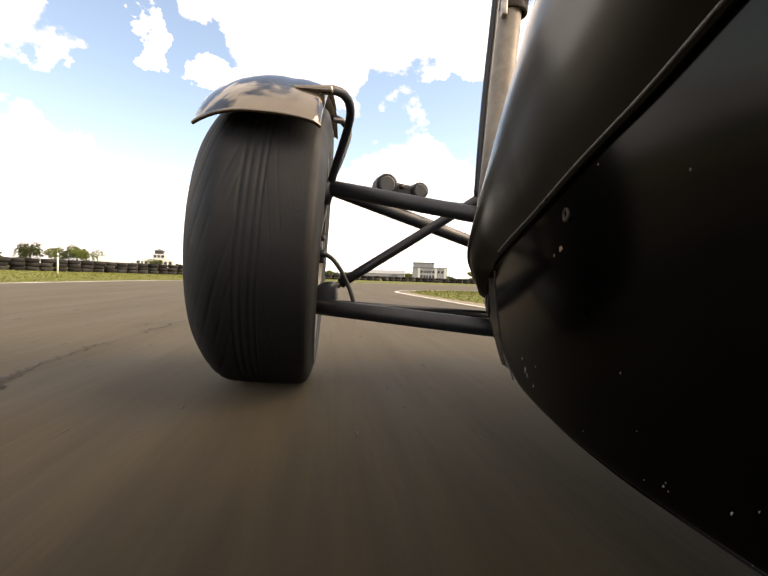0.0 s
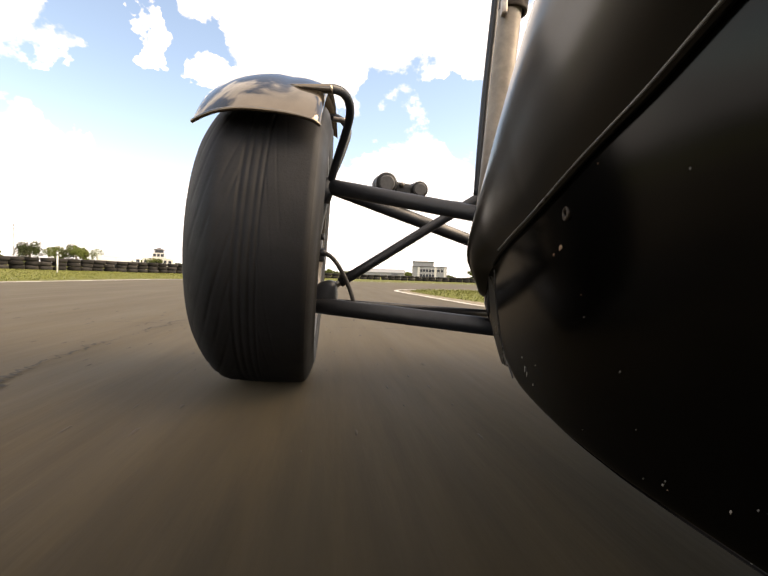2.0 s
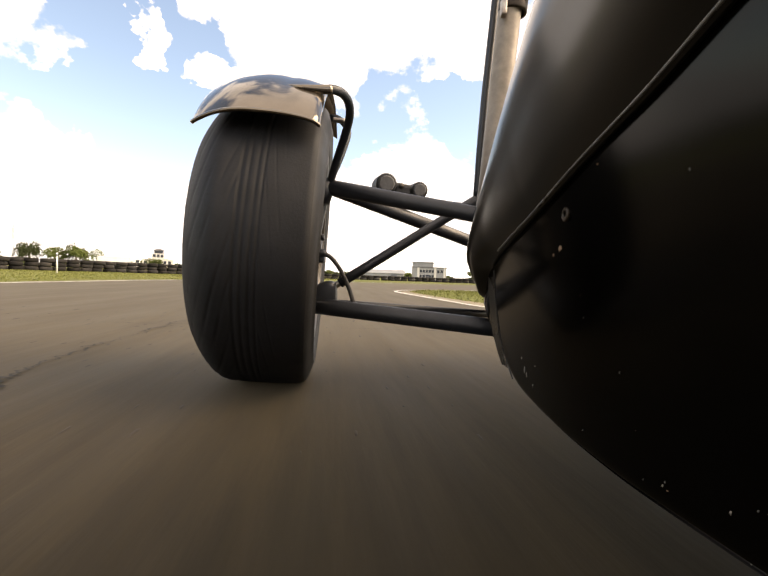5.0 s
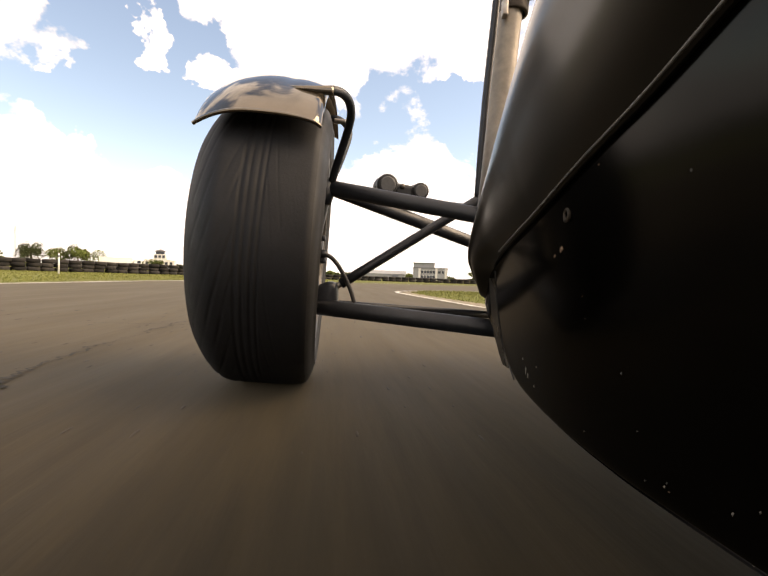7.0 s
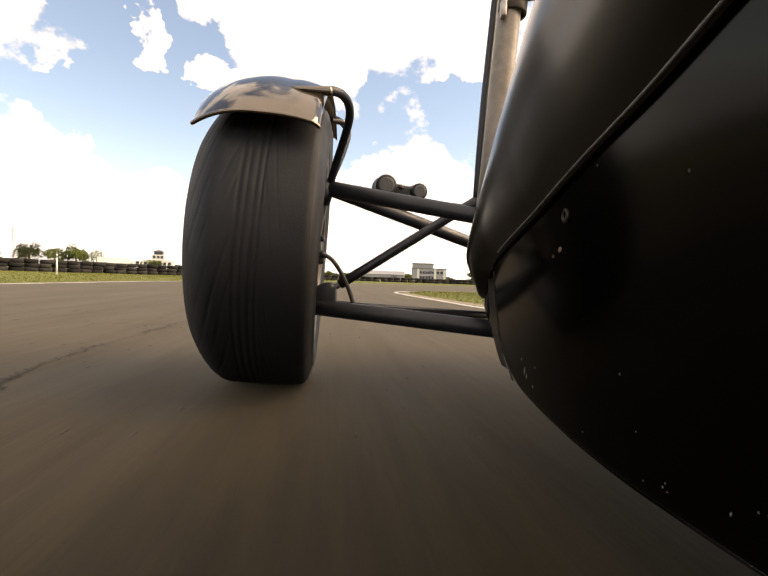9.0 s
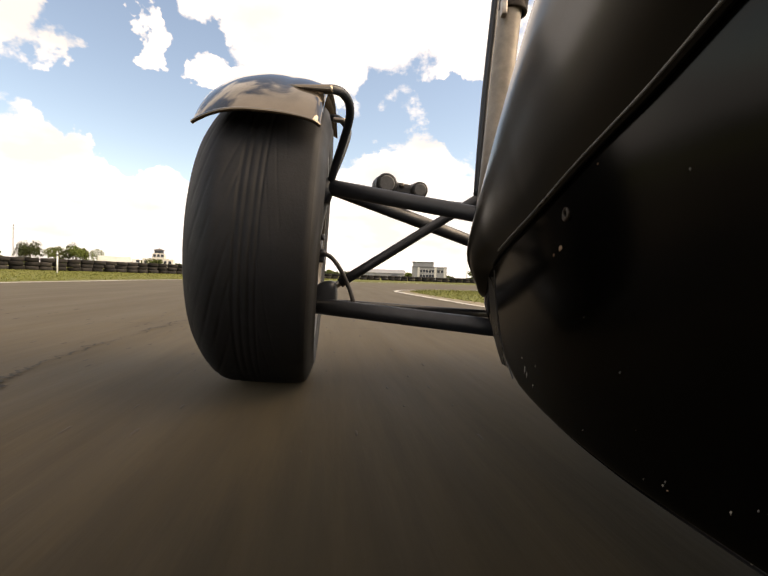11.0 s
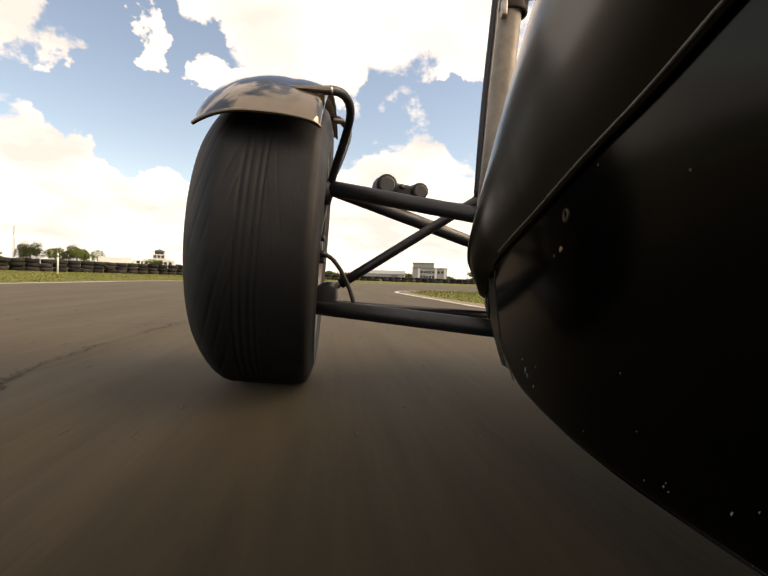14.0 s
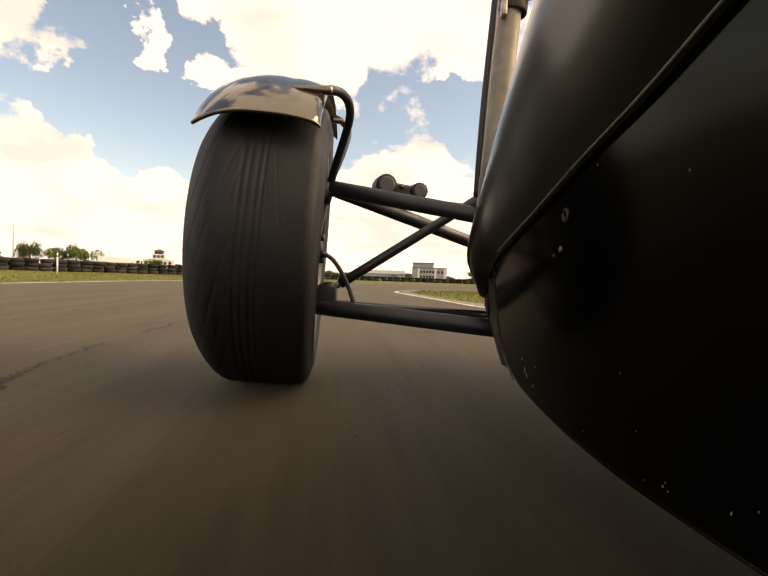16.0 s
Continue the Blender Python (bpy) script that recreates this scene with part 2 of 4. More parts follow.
def grid_mesh(name, rows, close_u=False, close_v=False, smooth=True):
    """A skin over rows of points, all of one length."""
    nu, nv = len(rows), len(rows[0])
    verts = [p for row in rows for p in row]
    faces = []
    for i in range(nu - (0 if close_u else 1)):
        for j in range(nv - (0 if close_v else 1)):
            a, b = i * nv + j, i * nv + (j + 1) % nv
            c, d = ((i + 1) % nu) * nv + (j + 1) % nv, ((i + 1) % nu) * nv + j
            faces.append((a, b, c, d))
    return mesh_from(name, verts, faces, smooth)


def spline(points, steps=8, closed=False):
    """A smooth line through the points."""
    pts = [Vector(p) for p in points]
    out, n = [], len(pts)
    for i in range(n if closed else n - 1):
        if closed:
            p0, p1, p2, p3 = pts[i - 1], pts[i], pts[(i + 1) % n], pts[(i + 2) % n]
        else:
            p0, p1, p2, p3 = pts[max(i - 1, 0)], pts[i], pts[i + 1], pts[min(i + 2, n - 1)]
        for s in range(steps):
            t = s / steps
            out.append(0.5 * ((2 * p1) + (p2 - p0) * t + (2 * p0 - 5 * p1 + 4 * p2 - p3) * t * t + (3 * p1 - p0 - 3 * p2 + p3) * t ** 3))
    if not closed:
        out.append(pts[-1])
    return out


def tube_mesh(name, line, radius, sides=20, flat=1.0, tilt=None):
    """A capped tube along a line; flat squashes it into an oval along its second axis."""
    line = [Vector(p) for p in line]
    radii = radius if isinstance(radius, list) else [radius] * len(line)
    rows = []
    side = None
    for i, p in enumerate(line):
        way = (line[min(i + 1, len(line) - 1)] - line[max(i - 1, 0)]).normalized()
        if side is None:
            ref = Vector(tilt) if tilt else (Vector((0, 0, 1)) if abs(way.z) < 0.9 else Vector((0, 1, 0)))
            side = ref
        side = (side - way * side.dot(way)).normalized()
        other = way.cross(side)
        rows.append([p + (side * math.cos(a) + other * math.sin(a) * flat) * radii[i] for a in (2 * math.pi * k / sides for k in range(sides))])
    start, end = line[0], line[-1]
    rows = [[start + (q - start) * 0.001 for q in rows[0]], [start + (q - start) * 0.8 + (line[0] - line[1]).normalized() * 0.0008 for q in rows[0]]] + rows \
        + [[end + (q - end) * 0.8 + (line[-1] - line[-2]).normalized() * 0.0008 for q in rows[-1]], [end + (q - end) * 0.001 for q in rows[-1]]]
    return grid_mesh(name, rows, close_v=True)


def lathe_mesh(name, profile, steps=48, axis="x"):
    """Turns (along, radius) pairs round an axis."""
    rows = []
    for k in range(steps):
        a = 2 * math.pi * k / steps
        c, s = math.cos(a), math.sin(a)
        rows.append([{"x": (u, r * c, r * s), "y": (r * c, u, r * s), "z": (r * c, r * s, u)}[axis] for u, r in profile])
    return grid_mesh(name, rows, close_u=True)


def box_mesh(name, size, at=(0, 0, 0), edge=0.01, segments=2):
    bm = bmesh.new()
    bmesh.ops.create_cube(bm, size=1, matrix=Matrix.Translation(at) @ Matrix.Diagonal((*size, 1)))
    if edge:
        bmesh.ops.bevel(bm, geom=bm.edges[:], offset=edge, segments=segments, affect="EDGES", profile=0.5)
    me = bpy.data.meshes.new(name)
    bm.to_mesh(me)
    bm.free()
    return me


def sheet_mesh(name, outline, z):
    """A flat sheet inside an outline of (x, y) points."""
    bm = bmesh.new()
    ring = [bm.verts.new((p[0], p[1], z)) for p in outline]
    edges = [bm.edges.new((ring[i - 1], ring[i])) for i in range(len(ring))]
    bmesh.ops.triangle_fill(bm, edges=edges, use_beauty=True)
    for f in bm.faces:
        f.normal_update()
        if f.normal.z < 0:
            f.normal_flip()
    me = bpy.data.meshes.new(name)
    bm.to_mesh(me)
    bm.free()
    return me


def at_table(table, y):
    """Reads a table of (y, value, value ...) between its rows."""
    ys = [row[0] for row in table]
    return [float(np.interp(y, ys, [row[k] for row in table])) for k in range(1, len(table[0]))]


# ---- the track ----
LEFT_EDGE = spline([(-4.0, -60), (-4.1, -20), (-4.3, 0), (-4.5, 5), (-4.75, 10.6), (-3, 16), (1, 20), (7, 23), (16, 26), (60, 34)], 8)
RIGHT_EDGE = spline([(2.6, -60), (2.3, -20), (1.6, 0), (0.84, 4.0), (0.40, 6.3), (0.29, 7.3), (0.6, 8.3), (1.8, 9.6), (5, 11.3), (14, 14), (60, 24)], 8)


def offset_line(line, d):
    out = []
    for i, p in enumerate(line):
        way = (line[min(i + 1, len(line) - 1)] - line[max(i - 1, 0)]).normalized()
        out.append(Vector((p.x - way.y * d, p.y + way.x * d, 0)) if len(p) == 3 else Vector((p[0] - way[1] * d, p[1] + way[0] * d)))
    return out


def ribbon_mesh(name, line, d0, d1, z, wobble=0.0):
    a, b = offset_line(line, d0), offset_line(line, d1)
    rows = []
    for i in range(len(line)):
        w = wobble * (random.random() - 0.5)
        rows.append([(a[i][0] + w, a[i][1], z), (b[i][0] + w, b[i][1], z)])
    me = grid_mesh(name, rows, smooth=False)
    if me.polygons[0].normal.z < 0:
        me.flip_normals()
    return me


def build_ground():
    rows = []
    xs = [-3000, -800, -250, -90, -40, -20, -10, -4, 0, 4, 10, 20, 40, 90, 250, 800, 3000]
    for yy in [-3000, -800, -200, -60, -20, 0, 10, 20, 40, 80, 160, 400, 1000, 3500]:
        rows.append([(xx, yy, 0.0) for xx in xs])
    g = linked("ground", grid_mesh("ground", rows, smooth=False), M["grass_ground"])
    tagged(g, "flat mown airfield grass reaching the horizon", "ground", kind="structure")
    road = linked("road", sheet_mesh("road", [(p[0], p[1]) for p in LEFT_EDGE] + [(p[0], p[1]) for p in reversed(RIGHT_EDGE)], 0.006), M["asphalt"])
    tagged(road, "worn grey brown tarmac of a race circuit", "road", kind="structure")
    for name, line, side, wide in (("edge_line", LEFT_EDGE, -1, 0.1), ("edge_line", RIGHT_EDGE, 1, 0.065)):
        long = spline([(p[0], p[1], 0) for p in line], 4)
        ln = linked(name, ribbon_mesh(name, long, side * 0.05, side * (0.05 + wide), 0.010), M["white_line"])
        tagged(ln, "worn white painted line along the tarmac's edge", "road marking", kind="structure")
        vg = linked("verge", ribbon_mesh("verge", long, -side * 0.2, -side * 0.0, 0.003, 0.08), M["dirt"])
        tagged(vg, "dusty strip of bare earth between tarmac and grass", "verge", kind="structure")


build_ground()


def crack(points, width, seed, label, stray=0.5):
    """A thin jagged joint line in the tarmac."""
    rng = random.Random(seed)
    line = spline([(x, y, 0) for x, y in points], 40)
    rows, side_step = [], 0.0
    for i, p in enumerate(line):
        way = (line[min(i + 1, len(line) - 1)] - line[max(i - 1, 0)]).normalized()
        side = Vector((-way.y, way.x, 0))
        w = width * rng.uniform(0.3, 1.0) * min(1.0, max(0.16, 0.7 + 1.8 * noise.noise((p.x * 3.1, p.y * 3.1, seed))))
        side_step = side_step * 0.8 + rng.gauss(0, width * stray)
        mid = p + side * side_step
        rows.append([(*(mid - side * w)[:2], 0.0085), (*(mid + side * w)[:2], 0.0085)])
    me = grid_mesh("crack", rows, smooth=False)
    if me.polygons[0].normal.z < 0:
        me.flip_normals()
    tagged(linked("crack", me, M["tar"]), label, "road crack", kind="structure")


crack([(-2.8, 1.62), (-2.0, 1.66), (-1.2, 1.74), (-0.6, 1.80), (0.2, 1.86), (1.1, 1.9)], 0.0036, 2, "dark ragged joint across the tarmac", 1.0)
crack([(-0.50, 0.0), (-0.58, 0.4), (-0.68, 0.75), (-0.76, 1.08), (-0.80, 1.45), (-0.84, 1.9), (-0.95, 2.8)], 0.0085, 6, "dark ragged crack along the tarmac", 0.9)


def build_grit():
    """Low worn lumps of aggregate standing a little proud of the tarmac, dragged out along the way of travel."""
    rng = random.Random(31)
    verts, faces = [], []
    for _ in range(260):
        x, y = rng.uniform(-2.4, 0.15), 0.18 + 2.2 * rng.random() ** 1.4
        r = rng.uniform(0.0012, 0.0036) * (0.6 + 0.5 * y)
        long, h, n0, m = rng.uniform(3.0, 7.0), r * rng.uniform(0.12, 0.3), len(verts), 8
        for ring, z in ((1.0, 0.0), (0.6, h * 0.8)):
            for k in range(m):
                a = 2 * math.pi * k / m
                q = r * ring * rng.uniform(0.7, 1.2)
                verts.append((x + q * math.cos(a) - 0.13 * q * math.sin(a) * long, y + q * math.sin(a) * long, 0.0062 + z))
        verts.append((x, y, 0.0062 + h))
        for k in range(m):
            e = (k + 1) % m
            faces.append((n0 + k, n0 + e, n0 + m + e, n0 + m + k))
            faces.append((n0 + m + k, n0 + m + e, n0 + 2 * m))
    ob = linked("grit", mesh_from("grit", verts, faces), M["grit"])
    tagged(ob, "worn aggregate lumps in the brown tarmac", "grit", kind="stuff")


build_grit()


def grass_stuff(name, count, region, seed):
    rng = np.random.default_rng(seed)
    left = np.array([(p[0], p[1]) for p in LEFT_EDGE])
    right = np.array([(p[0], p[1]) for p in RIGHT_EDGE])
    x0, x1, y0, y1 = region
    px = rng.uniform(x0, x1, count)
    py = y0 + (y1 - y0) * rng.uniform(0, 1, count) ** 1.6
    if name == "left":
        keep = px < np.interp(py, left[:, 1], left[:, 0]) - 0.3
    else:
        near = np.interp(py, right[:48, 1], right[:48, 0])
        far = np.interp(px, right[44:, 0], right[44:, 1])
        keep = (px > near + 0.14) & (py < far - 0.14)
    px, py = px[keep], py[keep]
    n = len(px)
    h = rng.uniform(0.012, 0.034, n) * (1 + 0.5 * np.sin(px * 1.7) * np.sin(py * 0.9))
    a = rng.uniform(0, np.pi, n)
    w = 0.004 + 0.0006 * np.maximum(py, 0)
    lx, ly = rng.normal(0, 0.018, n), rng.normal(0, 0.018, n)
    v = np.zeros((n, 3, 3))
    v[:, 0] = np.stack([px - w * np.cos(a), py - w * np.sin(a), np.zeros(n)], 1)
    v[:, 1] = np.stack([px + w * np.cos(a), py + w * np.sin(a), np.zeros(n)], 1)
    v[:, 2] = np.stack([px + lx, py + ly, h], 1)
    me = bpy.data.meshes.new("grass")
    me.from_pydata(v.reshape(-1, 3).tolist(), [], np.arange(3 * n).reshape(-1, 3).tolist())
    ob = linked("grass", me, M["grass_blade"])
    tagged(ob, "short bright green grass with dry straw tips", "grass", kind="stuff")


grass_stuff("left", 90000, (-26, -3, 1.0, 30), 3)
grass_stuff("right", 70000, (0.2, 12, 1.5, 14), 4)


# ---- the tyre wall ----
def old_tyre_mesh():
    prof = []
    for k in range(10):
        a = 2 * math.pi * k / 10
        prof.append((0.095 * math.copysign(abs(math.sin(a)) ** 0.6, math.sin(a)), 0.225 + 0.07 * math.copysign(abs(math.cos(a)) ** 0.7, math.cos(a))))
    rows = []
    for k in range(18):
        a = 2 * math.pi * k / 18
        rows.append([(r * math.cos(a), r * math.sin(a), u) for u, r in prof])
    return grid_mesh("old_tyre", rows, close_u=True, close_v=True)


def build_tyre_wall():
    me = old_tyre_mesh()
    me.materials.append(M["old_tyre"])
    wall = spline([(-29, 4), (-22.5, 10.5), (-17.3, 18), (-12.8, 26), (-7.4, 32.5), (0, 36.5), (9, 38), (22, 38)], 40)
    spots, run = [], 0.0
    for p, q in zip(wall, wall[1:]):
        step = (q - p).length
        while run < step:
            spots.append(p.lerp(q, run / step))
            run += 0.585
        run -= step
    rng = random.Random(5)
    loose = []
    for i, p in enumerate(spots):
        high = 3 if p[0] < -6 else 2
        if i % 9 == 4:
            high += 1 if p[0] < -15 else 0
        if p[1] < 15 or len(spots) - i < 8:
            loose.append((p, high))
            continue
        stack = new("tyre_stack")
        stack.location = (p[0], p[1], 0)
        for k in range(high):
            t = new("old_tyre", me)
            t.parent = stack
            t.matrix_local = pose(rng.gauss(0, 0.03), rng.gauss(0, 0.03), 0.098 + k * 0.19, rng.gauss(0, 1.5), rng.gauss(0, 1.5), rng.uniform(0, 360))
        tagged(stack, "stack of weathered black tyres in the safety wall", "tyre stack", "tyre wall stacks")
    bm = bmesh.new()
    for p, high in loose:
        for k in range(high):
            n0 = len(bm.verts)
            bm.from_mesh(me)
            bm.verts.ensure_lookup_table()
            bmesh.ops.transform(bm, matrix=pose(p[0], p[1], 0.098 + k * 0.19), verts=bm.verts[n0:])
    far = bpy.data.meshes.new("tyre_wall")
    bm.to_mesh(far)
    bm.free()
    tagged(linked("tyre_wall", far, M["old_tyre"]), "distant run of stacked black tyres", "tyre wall", kind="stuff")


build_tyre_wall()


# ---- the sports car ----
car = new("sports_car")
car.location = (0.44, 0, LIFT)
tagged(car, "black open sports car with cycle wings on tarmac", "car")


def mid(y):
    """The car's middle line, which runs a little to the left of the camera's axis."""
    return 0.50 - 0.0875 * y


def flank(y):
    """The upright plane of the side panel."""
    return 0.1506 - 0.0875 * y + 0.26 * max(0.0, y - 0.25) ** 2


def on_car(name, me, mat, parent=None, label=""):
    """A part built in world places, hung under the car or one of its parts."""
    ob = linked(name, me, mat, parent or car, label)
    ob.matrix_parent_inverse = Matrix.Translation((-0.44, 0, 0)) if parent is None else Matrix.Identity(4)
    return ob


#        y,    seam x, seam z, shoulder x, shoulder z
BODY = [(-1.6, 0.2846, 0.42, 0.23, 0.5), (0, 0.1446, 0.358, 0.092, 0.44), (0.1, 0.1359, 0.336, 0.0829, 0.3992), (0.1805, 0.1288, 0.3145, 0.0843, 0.3889),
        (0.1977, 0.1273, 0.304, 0.0862, 0.3906), (0.2297, 0.1245, 0.2931, 0.0872, 0.3873), (0.2502, 0.1227, 0.2881, 0.0868, 0.382), (0.2749, 0.1207, 0.2809, 0.0856, 0.3731),
        (0.3061, 0.1186, 0.2714, 0.0883, 0.3672), (0.347, 0.1167, 0.2579, 0.0915, 0.355), (0.4057, 0.1154, 0.2437, 0.095, 0.3299), (0.465, 0.116, 0.2304, 0.0971, 0.2961),
        (0.5035, 0.1173, 0.2194, 0.0946, 0.2542), (0.52, 0.1226, 0.2137, 0.0963, 0.2397), (0.5335, 0.127, 0.2091, 0.0996, 0.2312), (0.5535, 0.1276, 0.1924, 0.1082, 0.221),
        (0.5735, 0.1265, 0.1788, 0.1187, 0.2065), (1.05, 0.235, 0.175, 0.215, 0.222), (1.2, 0.285, 0.165, 0.27, 0.21), (1.33, 0.375, 0.17, 0.37, 0.2)]


def crown_height(y):
    """How far the bonnet's middle rises above its shoulder, and the unseen cockpit hump behind it, added to shade the
    road.
    """
    # the last term lifts the unseen rear body to block light from the near road
    return 0.175 * min(1.0, max(0.12, (1.38 - y) / 0.42)) + 0.26 * min(1.0, max(0.0, (-0.05 - y) / 0.6))


def foot_height(y):
    """The height of the side panel's lower edge, level along the sill and sweeping up ahead of the fold."""
    ys, zs = (0.31, 0.39, 0.44, 0.48, 0.51, 0.537, 0.567, 0.60), (0.0625, 0.067, 0.072, 0.078, 0.086, 0.116, 0.150, 0.178)
    return float(np.interp([y - 0.014, y - 0.007, y, y + 0.007, y + 0.014], ys, zs).mean())


def fold(z):
    """Where along the car the panel is folded inwards towards the nose, at the height z."""
    return float(np.interp(z, (0.084, 0.107, 0.134, 0.163, 0.186, 0.212), (0.510, 0.524, 0.533, 0.527, 0.521, 0.510)))


def lean(z):
    """How far the panel is drawn in at the height z: it slants inwards towards the sill."""
    d = 0.25 - z
    return 0.20 * d + 0.10 * max(0.0, d) ** 2


def upper_section(y):
    xs, zs, xh, zh = at_table(BODY, y)
    zt = zh + crown_height(y)
    d, m = zh - zs, mid(y)
    tip = min(1.0, max(0.0, (y - 0.36) / 0.12))           # towards its tip the moulding stands more upright
    half = [(xs + 0.010, zs + 0.004), (xs + 0.004, zs - 0.0005), (xs, zs + 0.001), (xs - (xs - xh) * (0.42 + 0.28 * tip), zs + d * 0.20), (xh + (xs - xh) * (0.20 - 0.16 * tip), zs + d * 0.55), (xh, zh),
            (xh + (m - xh) * 0.09, zh + (zt - zh) * 0.42), (xh + (m - xh) * 0.36, zh + (zt - zh) * 0.82), (m, zt)]
    return spline([(x, y, z) for x, z in half], 6)


def lower_section(y):
    zs = at_table(BODY, y)[1]
    zb, m = foot_height(y), mid(y)

    def skin(z):
        return (flank(y) + lean(z) - lean(zs) + 0.6 * max(0.0, y - fold(z)) ** 2, z)

    half = [skin(zs + 0.008)]
    for f in (0.0, 0.12, 0.28, 0.5, 0.75, 0.95):
        half.append(skin(zs - 0.002 + (zb + 0.002 - zs) * f))
    xb = skin(zb)[0]
    half += [(xb + 0.008, zb + 0.001), (xb + 0.020, zb - 0.002), (xb + (m - xb) * 0.5, zb - 0.005), (m, zb - 0.005)]
    return spline([(x, y, z) for x, z in half], 6)


def mirrored(points):
    return [Vector(p) for p in points] + [Vector((2 * mid(p[1]) - p[0], p[1], p[2])) for p in reversed(points[:-1])]


def capped(rows):
    first = sum(rows[0], Vector()) / len(rows[0])
    last = sum(rows[-1], Vector()) / len(rows[-1])
    return [[first + (p - first) * 0.01 for p in rows[0]]] + rows + [[last + (p - last) * 0.01 for p in rows[-1]]]


def smooth_table():
    """Rounds the body's lines along its length."""
    ys = np.linspace(-1.6, 1.33, 587)
    soft = []
    for k in range(1, 5):
        c = np.interp(ys, [r[0] for r in BODY], [r[k] for r in BODY])
        wide, slim = [np.convolve(np.pad(c, m // 2, mode="reflect", reflect_type="odd"), np.hanning(m) / np.hanning(m).sum(), mode="valid") for m in (25, 9)]
        mix = np.clip((0.40 - ys) / 0.06, 0, 1)
        soft.append(wide * mix + slim * (1 - mix))
    return [(float(y), *[float(c[i]) for c in soft]) for i, y in enumerate(ys)]


BODY = smooth_table()


def build_body():
    along = [-1.6 + 0.04 * k for k in range(41)] + [0.02 + 0.005 * k for k in range(116)]
    rows = [mirrored(upper_section(y)) for y in along + [0.61 + 0.02 * k for k in range(37)]]
    shell = on_car("nose_cone", grid_mesh("nose_cone", capped(rows)), M["nose"], label="glossy black nose and bonnet moulding with dust film")
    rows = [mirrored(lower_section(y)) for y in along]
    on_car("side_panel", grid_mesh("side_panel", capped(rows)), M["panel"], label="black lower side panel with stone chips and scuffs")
    # the fold where the panel turns in towards the nose
    front = []
    for k in range(24):
        z = 0.212 - 0.122 * k / 23
        front.append((flank(fold(z)) + lean(z) - lean(at_table(BODY, fold(z))[1]) + 0.0002, fold(z), z))
    on_car("panel_edge", tube_mesh("panel_edge", front, 0.0010, 8), M["hose"], label="folded front edge of the side panel")
    # strip laid over the flange, its paler colour painting in light off the road
    strip = []
    for k in range(24):
        z = 0.205 - 0.105 * k / 23
        row = []
        for j in range(5):
            y = fold(z) + 0.002 + 0.006 * j
            row.append((flank(y) + lean(z) - lean(at_table(BODY, y)[1]) + 0.6 * (y - fold(z)) ** 2 - 0.0007, y, z))
        strip.append(row)
    on_car("front_flange", grid_mesh("front_flange", strip), M["flange"], label="turned-in flange ahead of the panel's fold, paled as if reflecting the road")
    # edge trim in the joint between the two mouldings, its highlight painted in as pale grey
    line = []
    for k in range(200):
        y = -1.5 + k * 0.00985
        xs, zs, *_ = at_table(BODY, y)
        line.append((xs - 0.0002, y, zs + 0.0004))
    on_car("edge_trim", tube_mesh("edge_trim", line, 0.0010, 10), M["trim"], label="thin bead in the body joint, pale grey for its highlight")
    return shell


build_body()


def panel_point(y, z):
    """The place on the lower side panel at that length and height."""
    pts = lower_section(y)
    for a, b in zip(pts, pts[1:]):
        if a.z >= z >= b.z and a.z != b.z:
            t = (a.z - z) / (a.z - b.z)
            return a.lerp(b, t)
    return pts[0]


def rivet_mesh():
    return lathe_mesh("rivet", [(0.001, 0.0048), (-0.0003, 0.0054), (-0.0010, 0.0050), (-0.0014, 0.0036), (-0.0008, 0.0028), (0.0010, 0.0024), (0.0012, 0.0001)], 24)


